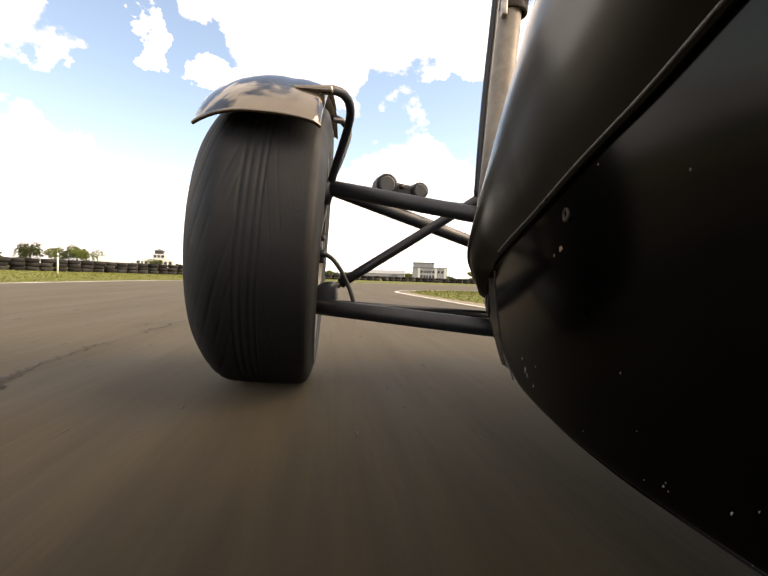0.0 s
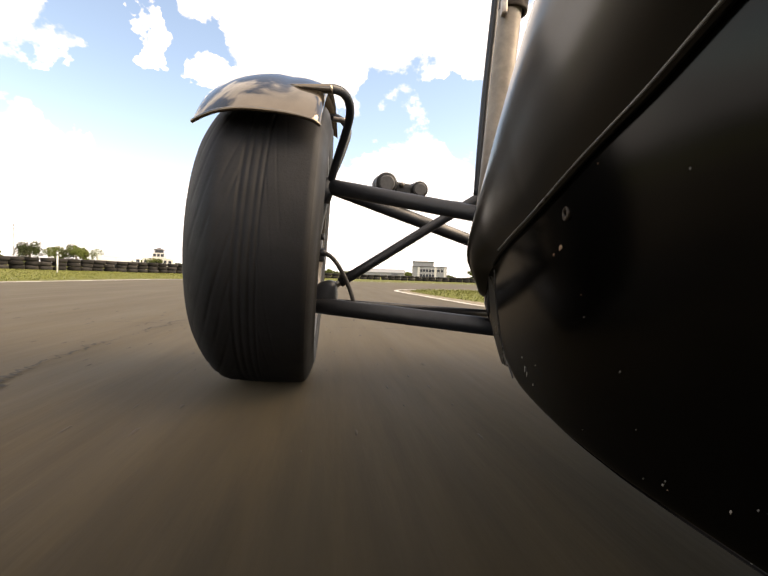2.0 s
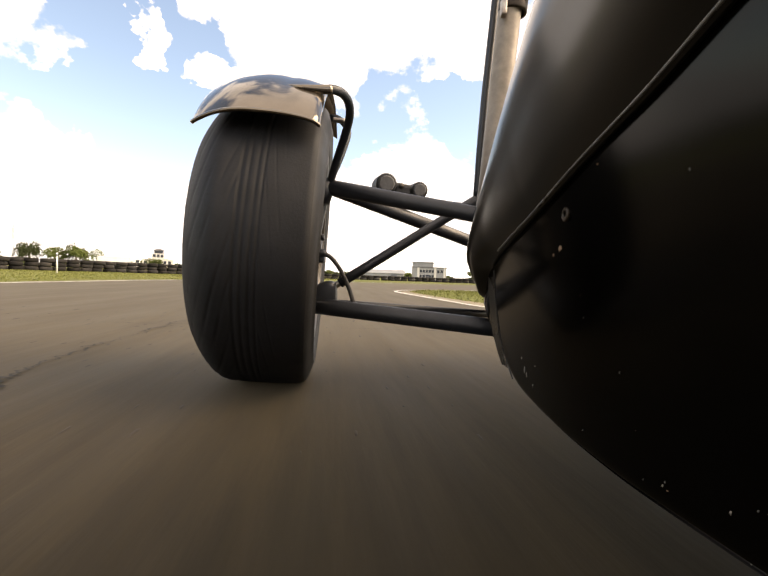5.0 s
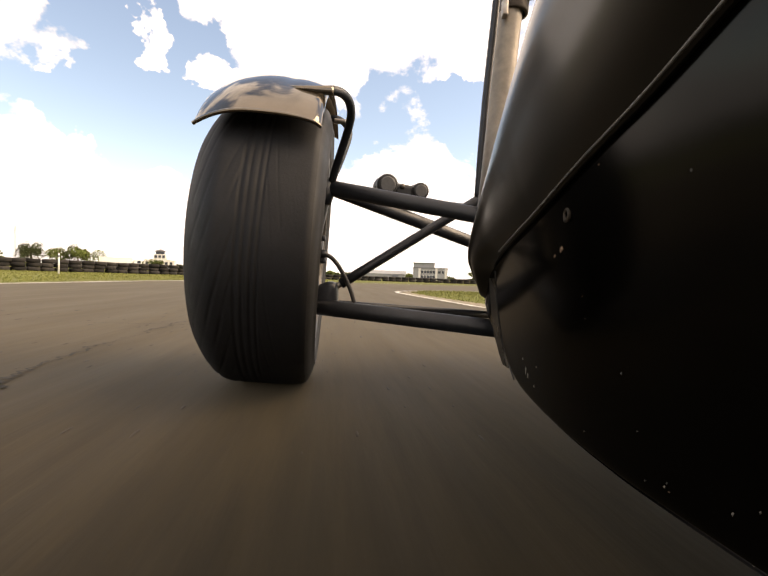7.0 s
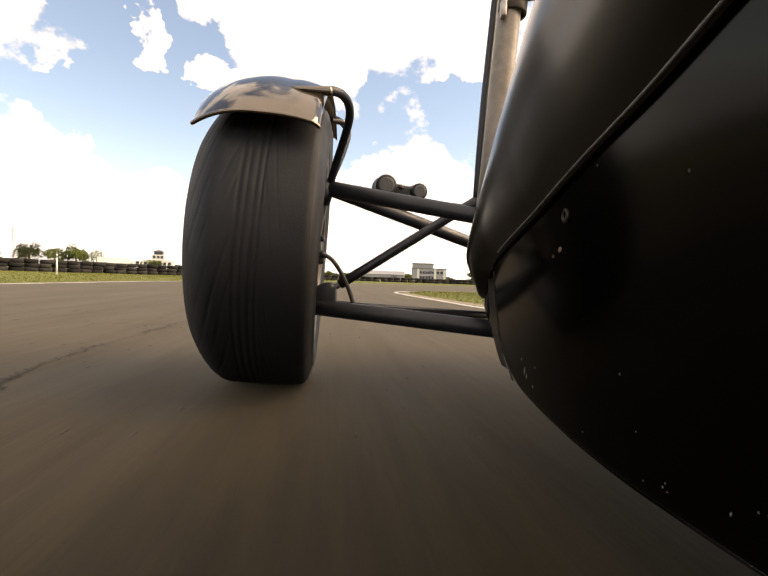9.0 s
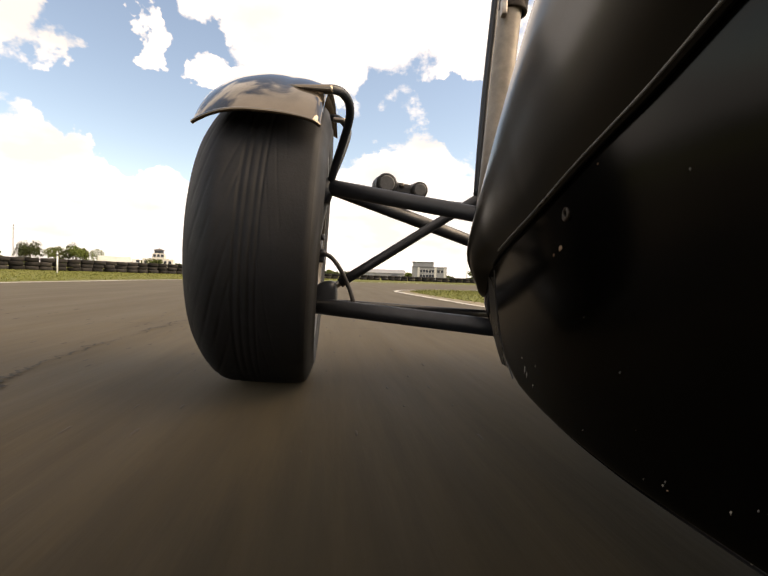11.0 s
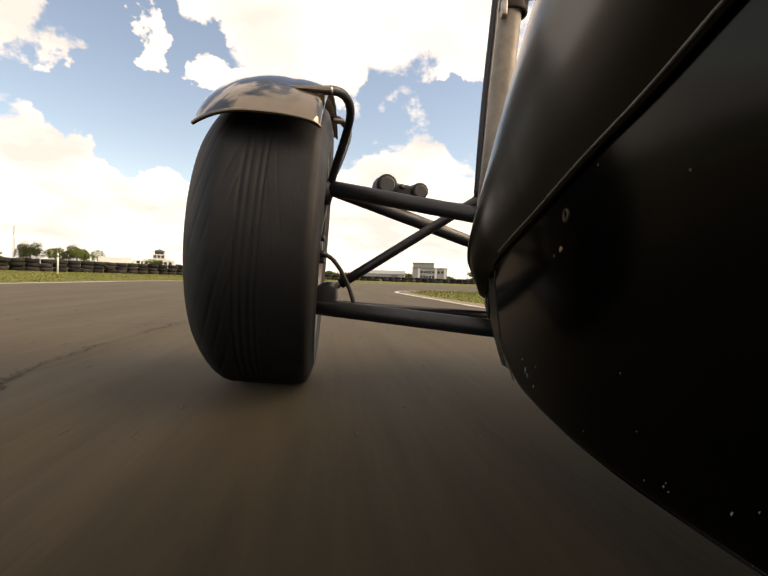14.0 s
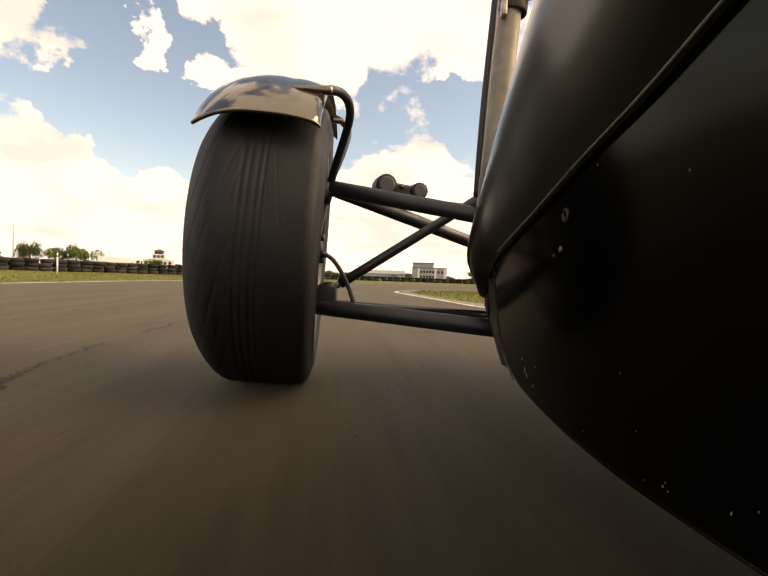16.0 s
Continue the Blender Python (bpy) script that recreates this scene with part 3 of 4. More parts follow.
def build_marks():
    rivet = rivet_mesh()
    for y, z in ((0.3199, 0.2495), (-0.12, 0.27), (-0.5, 0.27)):
        p = panel_point(y, z)
        ob = on_car("rivet", rivet, M["rivet"], label="round dull metal rivet")
        ob.matrix_basis = Matrix.Translation(p)
    rng = random.Random(8)
    chips = [(0.3353, 0.2271, 0.0038, "rust"), (0.3469, 0.2222, 0.0017, "rust"), (0.4587, 0.1128, 0.0024, "chip"), (0.4624, 0.1227, 0.0012, "chip"), (0.4557, 0.1075, 0.0016, "chip"),
             (0.4417, 0.0994, 0.0011, "chip"), (0.4257, 0.1213, 0.0008, "chip"), (0.2192, 0.0904, 0.0008, "chip"), (0.2040, 0.0991, 0.0006, "chip"), (0.1991, 0.1002, 0.0005, "chip"),
             (0.3182, 0.1768, 0.0006, "chip"), (0.2872, 0.1447, 0.0006, "chip"), (0.2648, 0.0825, 0.0009, "chip"), (0.2821, 0.0784, 0.0005, "chip"), (0.3480, 0.0869, 0.0005, "chip"),
             (0.2811, 0.1097, 0.0004, "chip"), (0.2197, 0.0648, 0.0007, "chip"), (0.2616, 0.0808, 0.0006, "rust"), (0.2620, 0.0858, 0.0005, "chip"), (0.3174, 0.1924, 0.0004, "rust"),
             (0.2112, 0.2558, 0.0005, "chip"), (0.2760, 0.2740, 0.0007, "rust")]
    for y, z, r, kind in chips:
        p = panel_point(y, z)
        ring = [(0.0, 0.0, 0.0)]
        m = 9
        tall = rng.uniform(0.8, 1.4) if kind == "rust" else rng.uniform(1.0, 2.4) + 1.5 * (r > 0.0015)
        for k in range(m):
            a = 2 * math.pi * k / m
            q = r * rng.uniform(0.55, 1.15)
            ring.append((0.0005, q * math.cos(a) * (0.6 if tall > 2.4 else 1.0) - 0.25 * q * math.sin(a) * tall, q * math.sin(a) * tall))
        ring[0] = (-0.0004, 0, 0)
        me = mesh_from("paint_chip", ring, [(0, k + 1, (k + 1) % m + 1) for k in range(m)])
        ob = on_car("paint_chip", me, M["speck"] if r < 0.00065 and kind == "chip" else M[kind], label="chipped spot in the paint")
        ob.matrix_basis = Matrix.Translation(p + Vector((-0.0004, 0, 0)))


build_marks()

# ---- front wheel ----
HUB = Vector((-0.2214, 0.9088, 0.260))
CAMBER, TOE = 2.84, 6.2
R_TYRE, OUTER, INNER = 0.2723, 0.1055, 0.0840        # outer radius, and the tread's reach to either side of the hub


def groove_depth(u, a):
    """How deep the tread is cut at u across (0 outer to 1 inner) and the angle a."""
    cut = 0.0
    worn = 0.55 + 0.9 * noise.noise((u * 9.0, 5 * math.cos(a), 5 * math.sin(a)))
    drift = 0.012 * noise.noise((u * 3.0, 2.2 * math.cos(a), 2.2 * math.sin(a)))
    for centre, width in ((0.40, 0.017), (0.452, 0.014), (0.51, 0.018), (0.565, 0.012)):
        cut = max(cut, 0.0024 * (0.5 + 0.5 * worn) * max(0.0, 1 - (abs(u + 0.3 * drift - centre) / width) ** 2))
    if 0.06 < u < 0.40:
        lane = (a * 22 / (2 * math.pi) + 3.3 * (u - 0.05) / 0.31 + 14 * drift) % 1.0
        cut = max(cut, 0.0015 * worn * max(0.0, 1 - (abs(lane - 0.5) / 0.15) ** 2))
    if 0.56 < u < 0.74:
        lane = (a * 15 / (2 * math.pi) - 2.6 * (u - 0.56) / 0.24 + 10 * drift) % 1.0
        cut = max(cut, 0.0009 * worn * max(0.0, 1 - (abs(lane - 0.5) / 0.09) ** 2))
    return max(0.0, cut)


def build_wheel():
    wheel = new("wheel")
    wheel.parent = car
    wheel.matrix_parent_inverse = Matrix.Translation((-0.44, 0, 0))
    wheel.matrix_basis = pose(*HUB, 0, CAMBER, TOE)
    tagged(wheel, "front wheel with worn road tyre")
    rows = []
    nu = 110
    for k in range(520):
        a = 2 * math.pi * k / 520
        row = []
        for j in range(nu + 1):
            u = j / nu
            x = (2 * u - 1) * (OUTER if u < 0.5 else INNER)
            e = abs(2 * u - 1)
            drop = 0.0461 * max(0.0, (e - 0.449) / 0.551) ** 1.97 if u < 0.5 else 0.0036 * max(0.0, (e - 0.88) / 0.12) ** 2.0
            r = R_TYRE - 0.0035 * e ** 2 - drop - groove_depth(u, a)
            row.append((x, r * math.cos(a), r * math.sin(a)))
        rows.append(row)
    tyre = linked("tyre", grid_mesh("tyre", rows, close_u=True), M["rubber"], wheel, "black road tyre with worn angled tread grooves")
    outer = [(0, 0), (0.002, 0.006), (0.0045, 0.02), (0.005, 0.034), (0.0065, 0.036), (0.0062, 0.041), (0.0035, 0.043), (0.001, 0.058), (-0.004, 0.070), (-0.014, 0.074)]
    inner = [(0, 0), (0.0028, 0.003), (0.0062, 0.010), (0.0095, 0.020), (0.0125, 0.033), (0.0142, 0.035), (0.0142, 0.039), (0.0126, 0.041), (0.0115, 0.056), (0.0070, 0.069), (-0.004, 0.074)]
    for side, half, r0, deep, prof in ((-1, OUTER, R_TYRE - 0.0496, 0.55, outer), (1, INNER, R_TYRE - 0.0071, 1.0, inner)):
        linked("sidewall", lathe_mesh("sidewall", [(side * (half + x), r0 - d * deep) for x, d in prof], 96), M["sidewall"], tyre)
    half, rr = INNER + 0.0094, R_TYRE - 0.082
    prof = [(half - 0.012, rr - 0.002), (half - 0.004, rr + 0.004), (half - 0.0015, rr - 0.001), (half - 0.004, rr - 0.006), (half - 0.03, rr - 0.010),
            (half - 0.04, rr - 0.022), (-half + 0.04, rr - 0.022), (-half + 0.02, rr - 0.010), (-half + 0.004, rr - 0.004), (-half + 0.0015, rr - 0.0), (-half + 0.004, rr + 0.004)]
    rim = linked("rim", lathe_mesh("rim", prof, 96), M["rim"], wheel, "brake-dusted alloy rim")
    # wheel centre: disc with windows
    prof = [(-half + 0.05, 0.0001), (-half + 0.05, 0.05), (-half + 0.035, 0.08), (-half + 0.045, rr - 0.022), (-half + 0.052, rr - 0.022),
            (-half + 0.043, 0.08), (-half + 0.058, 0.05), (-half + 0.058, 0.0001)]
    linked("wheel_centre", lathe_mesh("wheel_centre", prof, 64), M["rim"], rim)
    spoke = box_mesh("spoke", (0.012, 0.04, rr - 0.07), (-half + 0.05, 0, 0.06 + (rr - 0.07) / 2), 0.004)
    for k in range(8):
        ob = linked("spoke", spoke, M["rim"], rim)
        ob.matrix_basis = pose(0, 0, 0, 45 * k, 0, 0)
    # brake disc, hub and upright stand still with the wheel
    linked("brake_disc", lathe_mesh("brake_disc", [(half - 0.07, 0.06), (half - 0.07, 0.118), (half - 0.058, 0.118), (half - 0.058, 0.06)], 64), M["steel"], wheel, "bare steel brake disc")
    caliper = linked("caliper", box_mesh("caliper", (0.045, 0.045, 0.085), (half - 0.075, -0.105, 0.01), 0.012, 3), M["arm"], wheel, "dark brake caliper")
    bolt = lathe_mesh("caliper_bolt", [(half - 0.04, 0.0001), (half - 0.04, 0.009), (half + 0.004, 0.009), (half + 0.007, 0.006), (half + 0.007, 0.0001)], 6)
    for dz in (-0.028, 0.02):
        ob = linked("caliper_bolt", bolt, M["steel"], caliper)
        ob.matrix_basis = pose(-0.012, -0.105, dz)
    linked("hub", lathe_mesh("hub", [(-0.02, 0.0001), (-0.02, 0.045), (half - 0.03, 0.042), (half - 0.02, 0.03), (half - 0.005, 0.03), (half, 0.025), (half, 0.0001)], 40), M["arm"], wheel)
    up = spline([(half - 0.012, 0, 0.105), (half - 0.02, 0, 0.05), (half - 0.024, 0, 0), (half - 0.022, 0, -0.06), (half - 0.012, 0, -0.125)], 6)
    linked("upright", tube_mesh("upright", up, 0.019, 16), M["arm"], wheel, "black cast upright")


build_wheel()


# ---- mudguard ----
def guard_rows(gap):
    place = pose(HUB.x + 0.007, HUB.y, HUB.z + 0.0057, 0, 1.85, 2.82)
    rows = []
    for k in range(72):
        a = radians(146.5 - 84 * k / 71)                # from the rear lip over the top to the front
        row = []
        for j in range(41):
            s = 2 * j / 40 - 1
            dome = 0.0254 * (1 - 1.2 * abs(s) ** 2.28 if s < 0 else 1 - 0.563 * s ** 2.68 - 0.16 * max(0.0, (s - 0.86) / 0.14) ** 2)
            # the crown is pressed in along a soft crease towards the stay's socket
            dome -= 0.0022 * math.exp(-((s - 0.30) / 0.16) ** 2 - ((k - 20) / 11) ** 2) + 0.0012 * math.exp(-((s + 0.35) / 0.2) ** 2 - ((k - 27) / 8) ** 2)
            r = 0.2781 + dome + gap
            row.append(place @ Vector(((0.0955 if s < 0 else 0.0945) * s, r * math.cos(a), r * math.sin(a))))
        rows.append(row)
    return rows


def build_guard():
    outer, inner = guard_rows(0.0035), guard_rows(0.0)
    ring = [o + list(reversed(i)) for o, i in zip(outer, inner)]
    first = [(a + b) / 2 for a, b in zip(outer[0], inner[0])]
    me = grid_mesh("mudguard", [first + list(reversed(first))] + ring + [ring[-1]], close_v=True)
    guard = on_car("mudguard", me, M["wing"], label="glossy bronze-grey cycle mudguard over the front tyre")
    edge = [p + Vector((0, 0.0005, 0.0006)) for p in outer[0]]
    linked("rolled_edge", tube_mesh("rolled_edge", edge, 0.0032, 10), M["wing"], guard)
    # stays: a bent tube from the upright over to the mudguard, and a shorter one ahead of it
    rear = spline([(-0.0994, 0.7370, 0.5025), (-0.0892, 0.7450, 0.5046), (-0.0794, 0.7600, 0.5054), (-0.072, 0.7800, 0.5013), (-0.0698, 0.8000, 0.4903), (-0.0749, 0.8250, 0.4754), (-0.0855, 0.8500, 0.4524), (-0.0992, 0.8750, 0.4218), (-0.1101, 0.8950, 0.3928), (-0.115, 0.905, 0.375)], 7)
    linked("stay", tube_mesh("stay", rear, 0.0076, 20), M["arm"], guard, "bent black tube stay")
    tab = [Vector((-0.1660, 0.7220, 0.4995)), Vector((-0.1433, 0.7140, 0.4946)), Vector((-0.1215, 0.7220, 0.4964)), Vector((-0.0959, 0.7350, 0.5010))]
    linked("stay_tab", tube_mesh("stay_tab", spline(tab, 5), [0.0015 + 0.0068 * (k / 15) ** 0.8 for k in range(16)], 18, 0.85), M["wing"], guard, "moulded grey socket for the stay")
    front = spline([(-0.134, 0.952, 0.532), (-0.121, 0.95, 0.5315), (-0.1076, 0.95, 0.5299), (-0.0934, 0.945, 0.5175), (-0.0838, 0.935, 0.4964),
                    (-0.0909, 0.925, 0.4601), (-0.1045, 0.915, 0.4174), (-0.1168, 0.91, 0.3893)], 7)
    linked("stay", tube_mesh("stay", front, 0.0066, 16), M["arm"], guard, "bent black tube stay")
    peg = spline([(-0.105, 0.85, 0.4925), (-0.0935, 0.85, 0.4915), (-0.0830, 0.848, 0.4902)], 4)
    linked("stay_bolt", tube_mesh("stay_bolt", peg, 0.005, 12), M["steel"], guard)


build_guard()


# ---- suspension ----
def arm(name, a, b, r, flat=1.0, label="", parent=None, sides=22):
    line = [Vector(a).lerp(Vector(b), k / 6) for k in range(7)]
    return on_car(name, tube_mesh(name, line, r, sides, flat), M["arm"], parent, label)


def build_suspension():
    top = on_car("upper_wishbone", tube_mesh("upper_wishbone", [Vector((-0.135, 0.908, 0.381)).lerp(Vector((0.19, 0.815, 0.316)), k / 8) for k in range(9)],
                                             [0.0158, 0.0156, 0.0154, 0.0152, 0.015, 0.015, 0.015, 0.015, 0.015], 22, 0.8), M["arm"], label="black oval tube upper wishbone")
    linked("far_leg", tube_mesh("far_leg", [Vector((-0.11, 0.915, 0.377)).lerp(Vector((0.235, 1.08, 0.284)), k / 6) for k in range(7)], 0.0145, 20, 0.75), M["arm"], top)
    linked("ball_joint", lathe_mesh("ball_joint", [(-0.03, 0.0001), (-0.03, 0.014), (-0.012, 0.02), (0.01, 0.021), (0.02, 0.015), (0.026, 0.0001)], 24, "z"), M["arm"], top).matrix_basis = pose(-0.128, 0.905, 0.374)
    low = on_car("lower_wishbone", tube_mesh("lower_wishbone", [Vector((-0.150, 0.880, 0.1425)).lerp(Vector((0.235, 0.785, 0.116)), k / 6) for k in range(7)], 0.0158, 22, 0.85), M["arm"],
                 label="black tube lower wishbone")
    linked("far_leg", tube_mesh("far_leg", [Vector((-0.0910, 0.9000, 0.1448)).lerp(Vector((0.2444, 1.0300, 0.1254)), k / 6) for k in range(7)], 0.0085, 20, 0.8), M["arm"], low)
    outline = spline([(-0.150, 0.13, 0), (-0.141, 0.160, 0), (-0.130, 0.1805, 0), (-0.117, 0.1885, 0), (-0.105, 0.1905, 0), (-0.096, 0.187, 0), (-0.0925, 0.176, 0), (-0.0915, 0.146, 0)], 4)
    cx, cz = -0.117, 0.155
    rows = []
    for shrink, dy in ((0.01, 0.0), (0.75, 0.0), (0.93, 0.003), (1.0, 0.010), (1.0, 0.034), (0.93, 0.042), (0.01, 0.044)):
        rows.append([(cx + (p.x - cx) * shrink, 0.866 + dy, cz + (p.y - cz) * shrink) for p in outline])
    linked("gusset", grid_mesh("gusset", rows, close_v=True), M["arm"], low, "rounded black joint boot")
    rod = arm("push_rod", (-0.088, 0.905, 0.186), (0.235, 0.945, 0.402), 0.0098, label="black diagonal rod between lower arm and body")
    linked("rod_end", tube_mesh("rod_end", [Vector((-0.106, 0.903, 0.174)), Vector((-0.098, 0.904, 0.180)), Vector((-0.086, 0.905, 0.188))], 0.0066, 14), M["steel"], rod)
    hose = spline([(-0.120, 0.861, 0.2415), (-0.109, 0.86, 0.2395), (-0.096, 0.862, 0.229), (-0.080, 0.868, 0.205), (-0.066, 0.872, 0.175), (-0.057, 0.872, 0.148)], 7)
    h = on_car("brake_hose", tube_mesh("brake_hose", hose, 0.0042, 12), M["hose"], label="thin black flexible brake hose")
    linked("union", tube_mesh("union", [Vector((-0.128, 0.861, 0.240)), Vector((-0.1175, 0.8605, 0.243)), Vector((-0.112, 0.86, 0.242))], [0.0085, 0.0085, 0.006], 6), M["arm"], h)
    linked("banjo_block", box_mesh("banjo_block", (0.026, 0.02, 0.021), (-0.128, 0.866, 0.2355), 0.004), M["arm"], h, "square black brake hose fitting")
    linked("bleed_nipple", tube_mesh("bleed_nipple", [Vector((-0.143, 0.864, 0.2725)), Vector((-0.127, 0.862, 0.273)), Vector((-0.1265, 0.8615, 0.273)), Vector((-0.1165, 0.86, 0.273))],
                                     [0.0035, 0.0035, 0.0062, 0.0058], 8), M["arm"], h)



build_suspension()


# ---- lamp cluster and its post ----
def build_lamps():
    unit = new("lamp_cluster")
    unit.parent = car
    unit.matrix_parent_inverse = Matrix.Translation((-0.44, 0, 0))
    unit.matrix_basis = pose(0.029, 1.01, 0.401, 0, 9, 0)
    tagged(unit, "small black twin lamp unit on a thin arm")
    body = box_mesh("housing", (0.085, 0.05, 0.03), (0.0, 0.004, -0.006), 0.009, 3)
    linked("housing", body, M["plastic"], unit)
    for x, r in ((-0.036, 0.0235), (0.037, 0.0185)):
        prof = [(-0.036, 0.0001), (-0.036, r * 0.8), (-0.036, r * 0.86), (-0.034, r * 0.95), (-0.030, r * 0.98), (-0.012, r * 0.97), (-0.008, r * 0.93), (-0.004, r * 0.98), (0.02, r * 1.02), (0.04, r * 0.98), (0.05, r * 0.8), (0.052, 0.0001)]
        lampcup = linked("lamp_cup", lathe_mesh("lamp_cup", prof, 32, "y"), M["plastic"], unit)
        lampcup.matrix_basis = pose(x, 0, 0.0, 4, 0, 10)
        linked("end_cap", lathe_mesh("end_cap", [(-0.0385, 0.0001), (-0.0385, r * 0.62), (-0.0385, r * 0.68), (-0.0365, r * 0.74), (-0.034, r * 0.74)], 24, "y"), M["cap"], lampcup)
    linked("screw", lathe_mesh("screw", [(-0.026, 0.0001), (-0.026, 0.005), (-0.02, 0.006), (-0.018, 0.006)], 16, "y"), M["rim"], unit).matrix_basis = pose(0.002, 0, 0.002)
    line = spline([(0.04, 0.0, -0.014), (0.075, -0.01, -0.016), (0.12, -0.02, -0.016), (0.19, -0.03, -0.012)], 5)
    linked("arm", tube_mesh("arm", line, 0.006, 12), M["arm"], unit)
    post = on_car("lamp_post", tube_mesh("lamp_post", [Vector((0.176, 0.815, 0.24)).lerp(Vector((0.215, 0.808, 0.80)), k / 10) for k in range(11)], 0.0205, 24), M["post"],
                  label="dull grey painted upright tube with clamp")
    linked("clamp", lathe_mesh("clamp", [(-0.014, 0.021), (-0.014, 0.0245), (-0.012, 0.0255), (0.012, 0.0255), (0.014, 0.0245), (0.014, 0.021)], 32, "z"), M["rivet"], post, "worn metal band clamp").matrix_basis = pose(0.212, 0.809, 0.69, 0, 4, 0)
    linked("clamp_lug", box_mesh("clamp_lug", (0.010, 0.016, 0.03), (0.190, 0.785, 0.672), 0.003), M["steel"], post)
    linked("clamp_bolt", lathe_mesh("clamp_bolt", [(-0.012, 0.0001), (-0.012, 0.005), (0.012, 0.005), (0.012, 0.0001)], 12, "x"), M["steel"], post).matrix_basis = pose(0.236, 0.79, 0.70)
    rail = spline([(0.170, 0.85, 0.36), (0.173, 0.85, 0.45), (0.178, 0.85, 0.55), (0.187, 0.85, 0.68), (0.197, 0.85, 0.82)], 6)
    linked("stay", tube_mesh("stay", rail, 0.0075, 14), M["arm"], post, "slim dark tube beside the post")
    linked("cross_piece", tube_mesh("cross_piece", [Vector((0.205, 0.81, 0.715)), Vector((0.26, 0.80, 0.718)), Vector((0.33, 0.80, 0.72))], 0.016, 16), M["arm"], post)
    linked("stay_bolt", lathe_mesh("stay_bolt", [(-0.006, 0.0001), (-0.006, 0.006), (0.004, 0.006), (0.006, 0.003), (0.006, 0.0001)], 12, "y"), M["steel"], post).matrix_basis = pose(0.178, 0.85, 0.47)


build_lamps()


# ---- the distance ----
def leaf_cloud(name, size, count, leaf, seed, lobes=7):
    """Many small leaf clumps in a lumpy crown of that size."""
    rng = np.random.default_rng(seed)
    sx, sy, sz = size
    cent = rng.normal(0, 0.36, (lobes, 3))
    cent[:, 2] = rng.uniform(-0.45, 0.55, lobes)
    rad = rng.uniform(0.35, 0.62, lobes)
    which = rng.integers(0, lobes, count)
    d = rng.normal(0, 1, (count, 3))
    d /= np.linalg.norm(d, axis=1, keepdims=True)
    p = cent[which] + d * (rad[which] * rng.uniform(0.55, 1.05, count))[:, None]
    p *= np.array([sx, sy, sz]) / 2
    a = rng.normal(0, 1, (count, 3))
    a /= np.linalg.norm(a, axis=1, keepdims=True)
    b = np.cross(a, rng.normal(0, 1, (count, 3)))
    b /= np.linalg.norm(b, axis=1, keepdims=True)
    s = (leaf * rng.uniform(0.6, 1.4, count))[:, None]
    v = np.stack([p - a * s, p + b * s * 0.6, p + a * s, p - b * s * 0.6], 1).reshape(-1, 3)
    me = bpy.data.meshes.new(name)
    me.from_pydata(v.tolist(), [], np.arange(4 * count).reshape(-1, 4).tolist())
    return me


def make_tree(height, spread, mat, seed, label):
    tree = new("tree")
    rng = random.Random(seed)
    trunk = spline([(0, 0, 0), (0.03 * height, 0.0, 0.25 * height), (0.01 * height, 0.02 * height, 0.5 * height), (0, 0, 0.8 * height)], 4)
    n = len(trunk)
    tr = linked("trunk", tube_mesh("trunk", trunk, [0.035 * height * (1 - 0.8 * k / n) for k in range(n)], 8), M["bark"], tree)
    for k in range(5):
        a = 2 * math.pi * k / 5 + rng.random()
        z0 = height * (0.25 + 0.07 * k)
        limb = [Vector((0.02 * height, 0, z0)), Vector((math.cos(a) * spread * 0.2, math.sin(a) * spread * 0.2, z0 + 0.1 * height)),
                Vector((math.cos(a) * spread * 0.36, math.sin(a) * spread * 0.36, z0 + 0.22 * height))]
        linked("limb", tube_mesh("limb", limb, [0.014 * height, 0.010 * height, 0.004 * height], 6), M["bark"], tr)
    cr = linked("crown", leaf_cloud("crown", (spread, spread, height * 0.8), 1500, spread * 0.035, seed), mat, tree)
    cr.location = (0, 0, height * 0.57)
    return tagged(tree, label, "tree", "trees along the field edge")


def build_trees():
    kinds = [make_tree(8, 8, M["leaf"], 21, "leafy spring green tree at the field edge"), make_tree(9, 6.5, M["leaf_dark"], 22, "tall dull green tree at the field edge"),
             make_tree(5, 7, M["leaf"], 23, "low rounded yellow green bush-like tree")]
    spots = [(-127, 144, 0, 1.0), (-117, 147, 1, 0.9), (-113, 144, 1, 1.0), (-108, 149, 0, 1.0), (-103, 150, 1, 1.05), (-98, 148, 0, 0.95), (-131, 138, 1, 1.1),
             (-138, 140, 2, 1.2), (-110, 178, 2, 1.0), (-94, 186, 2, 1.2), (-84, 210, 2, 0.9), (-40, 330, 2, 0.9), (18, 330, 2, 0.9), (30, 325, 2, 1.0), (62, 310, 0, 0.7), (74, 320, 2, 1.1)]
    rng = random.Random(4)
    used = set()
    for x, y, k, s in spots:
        m = pose(x, y, -0.1, 0, 0, rng.uniform(0, 360))
        if k not in used:
            kinds[k].matrix_basis = m
            used.add(k)
        else:
            copy_thing(kinds[k], m)


build_trees()


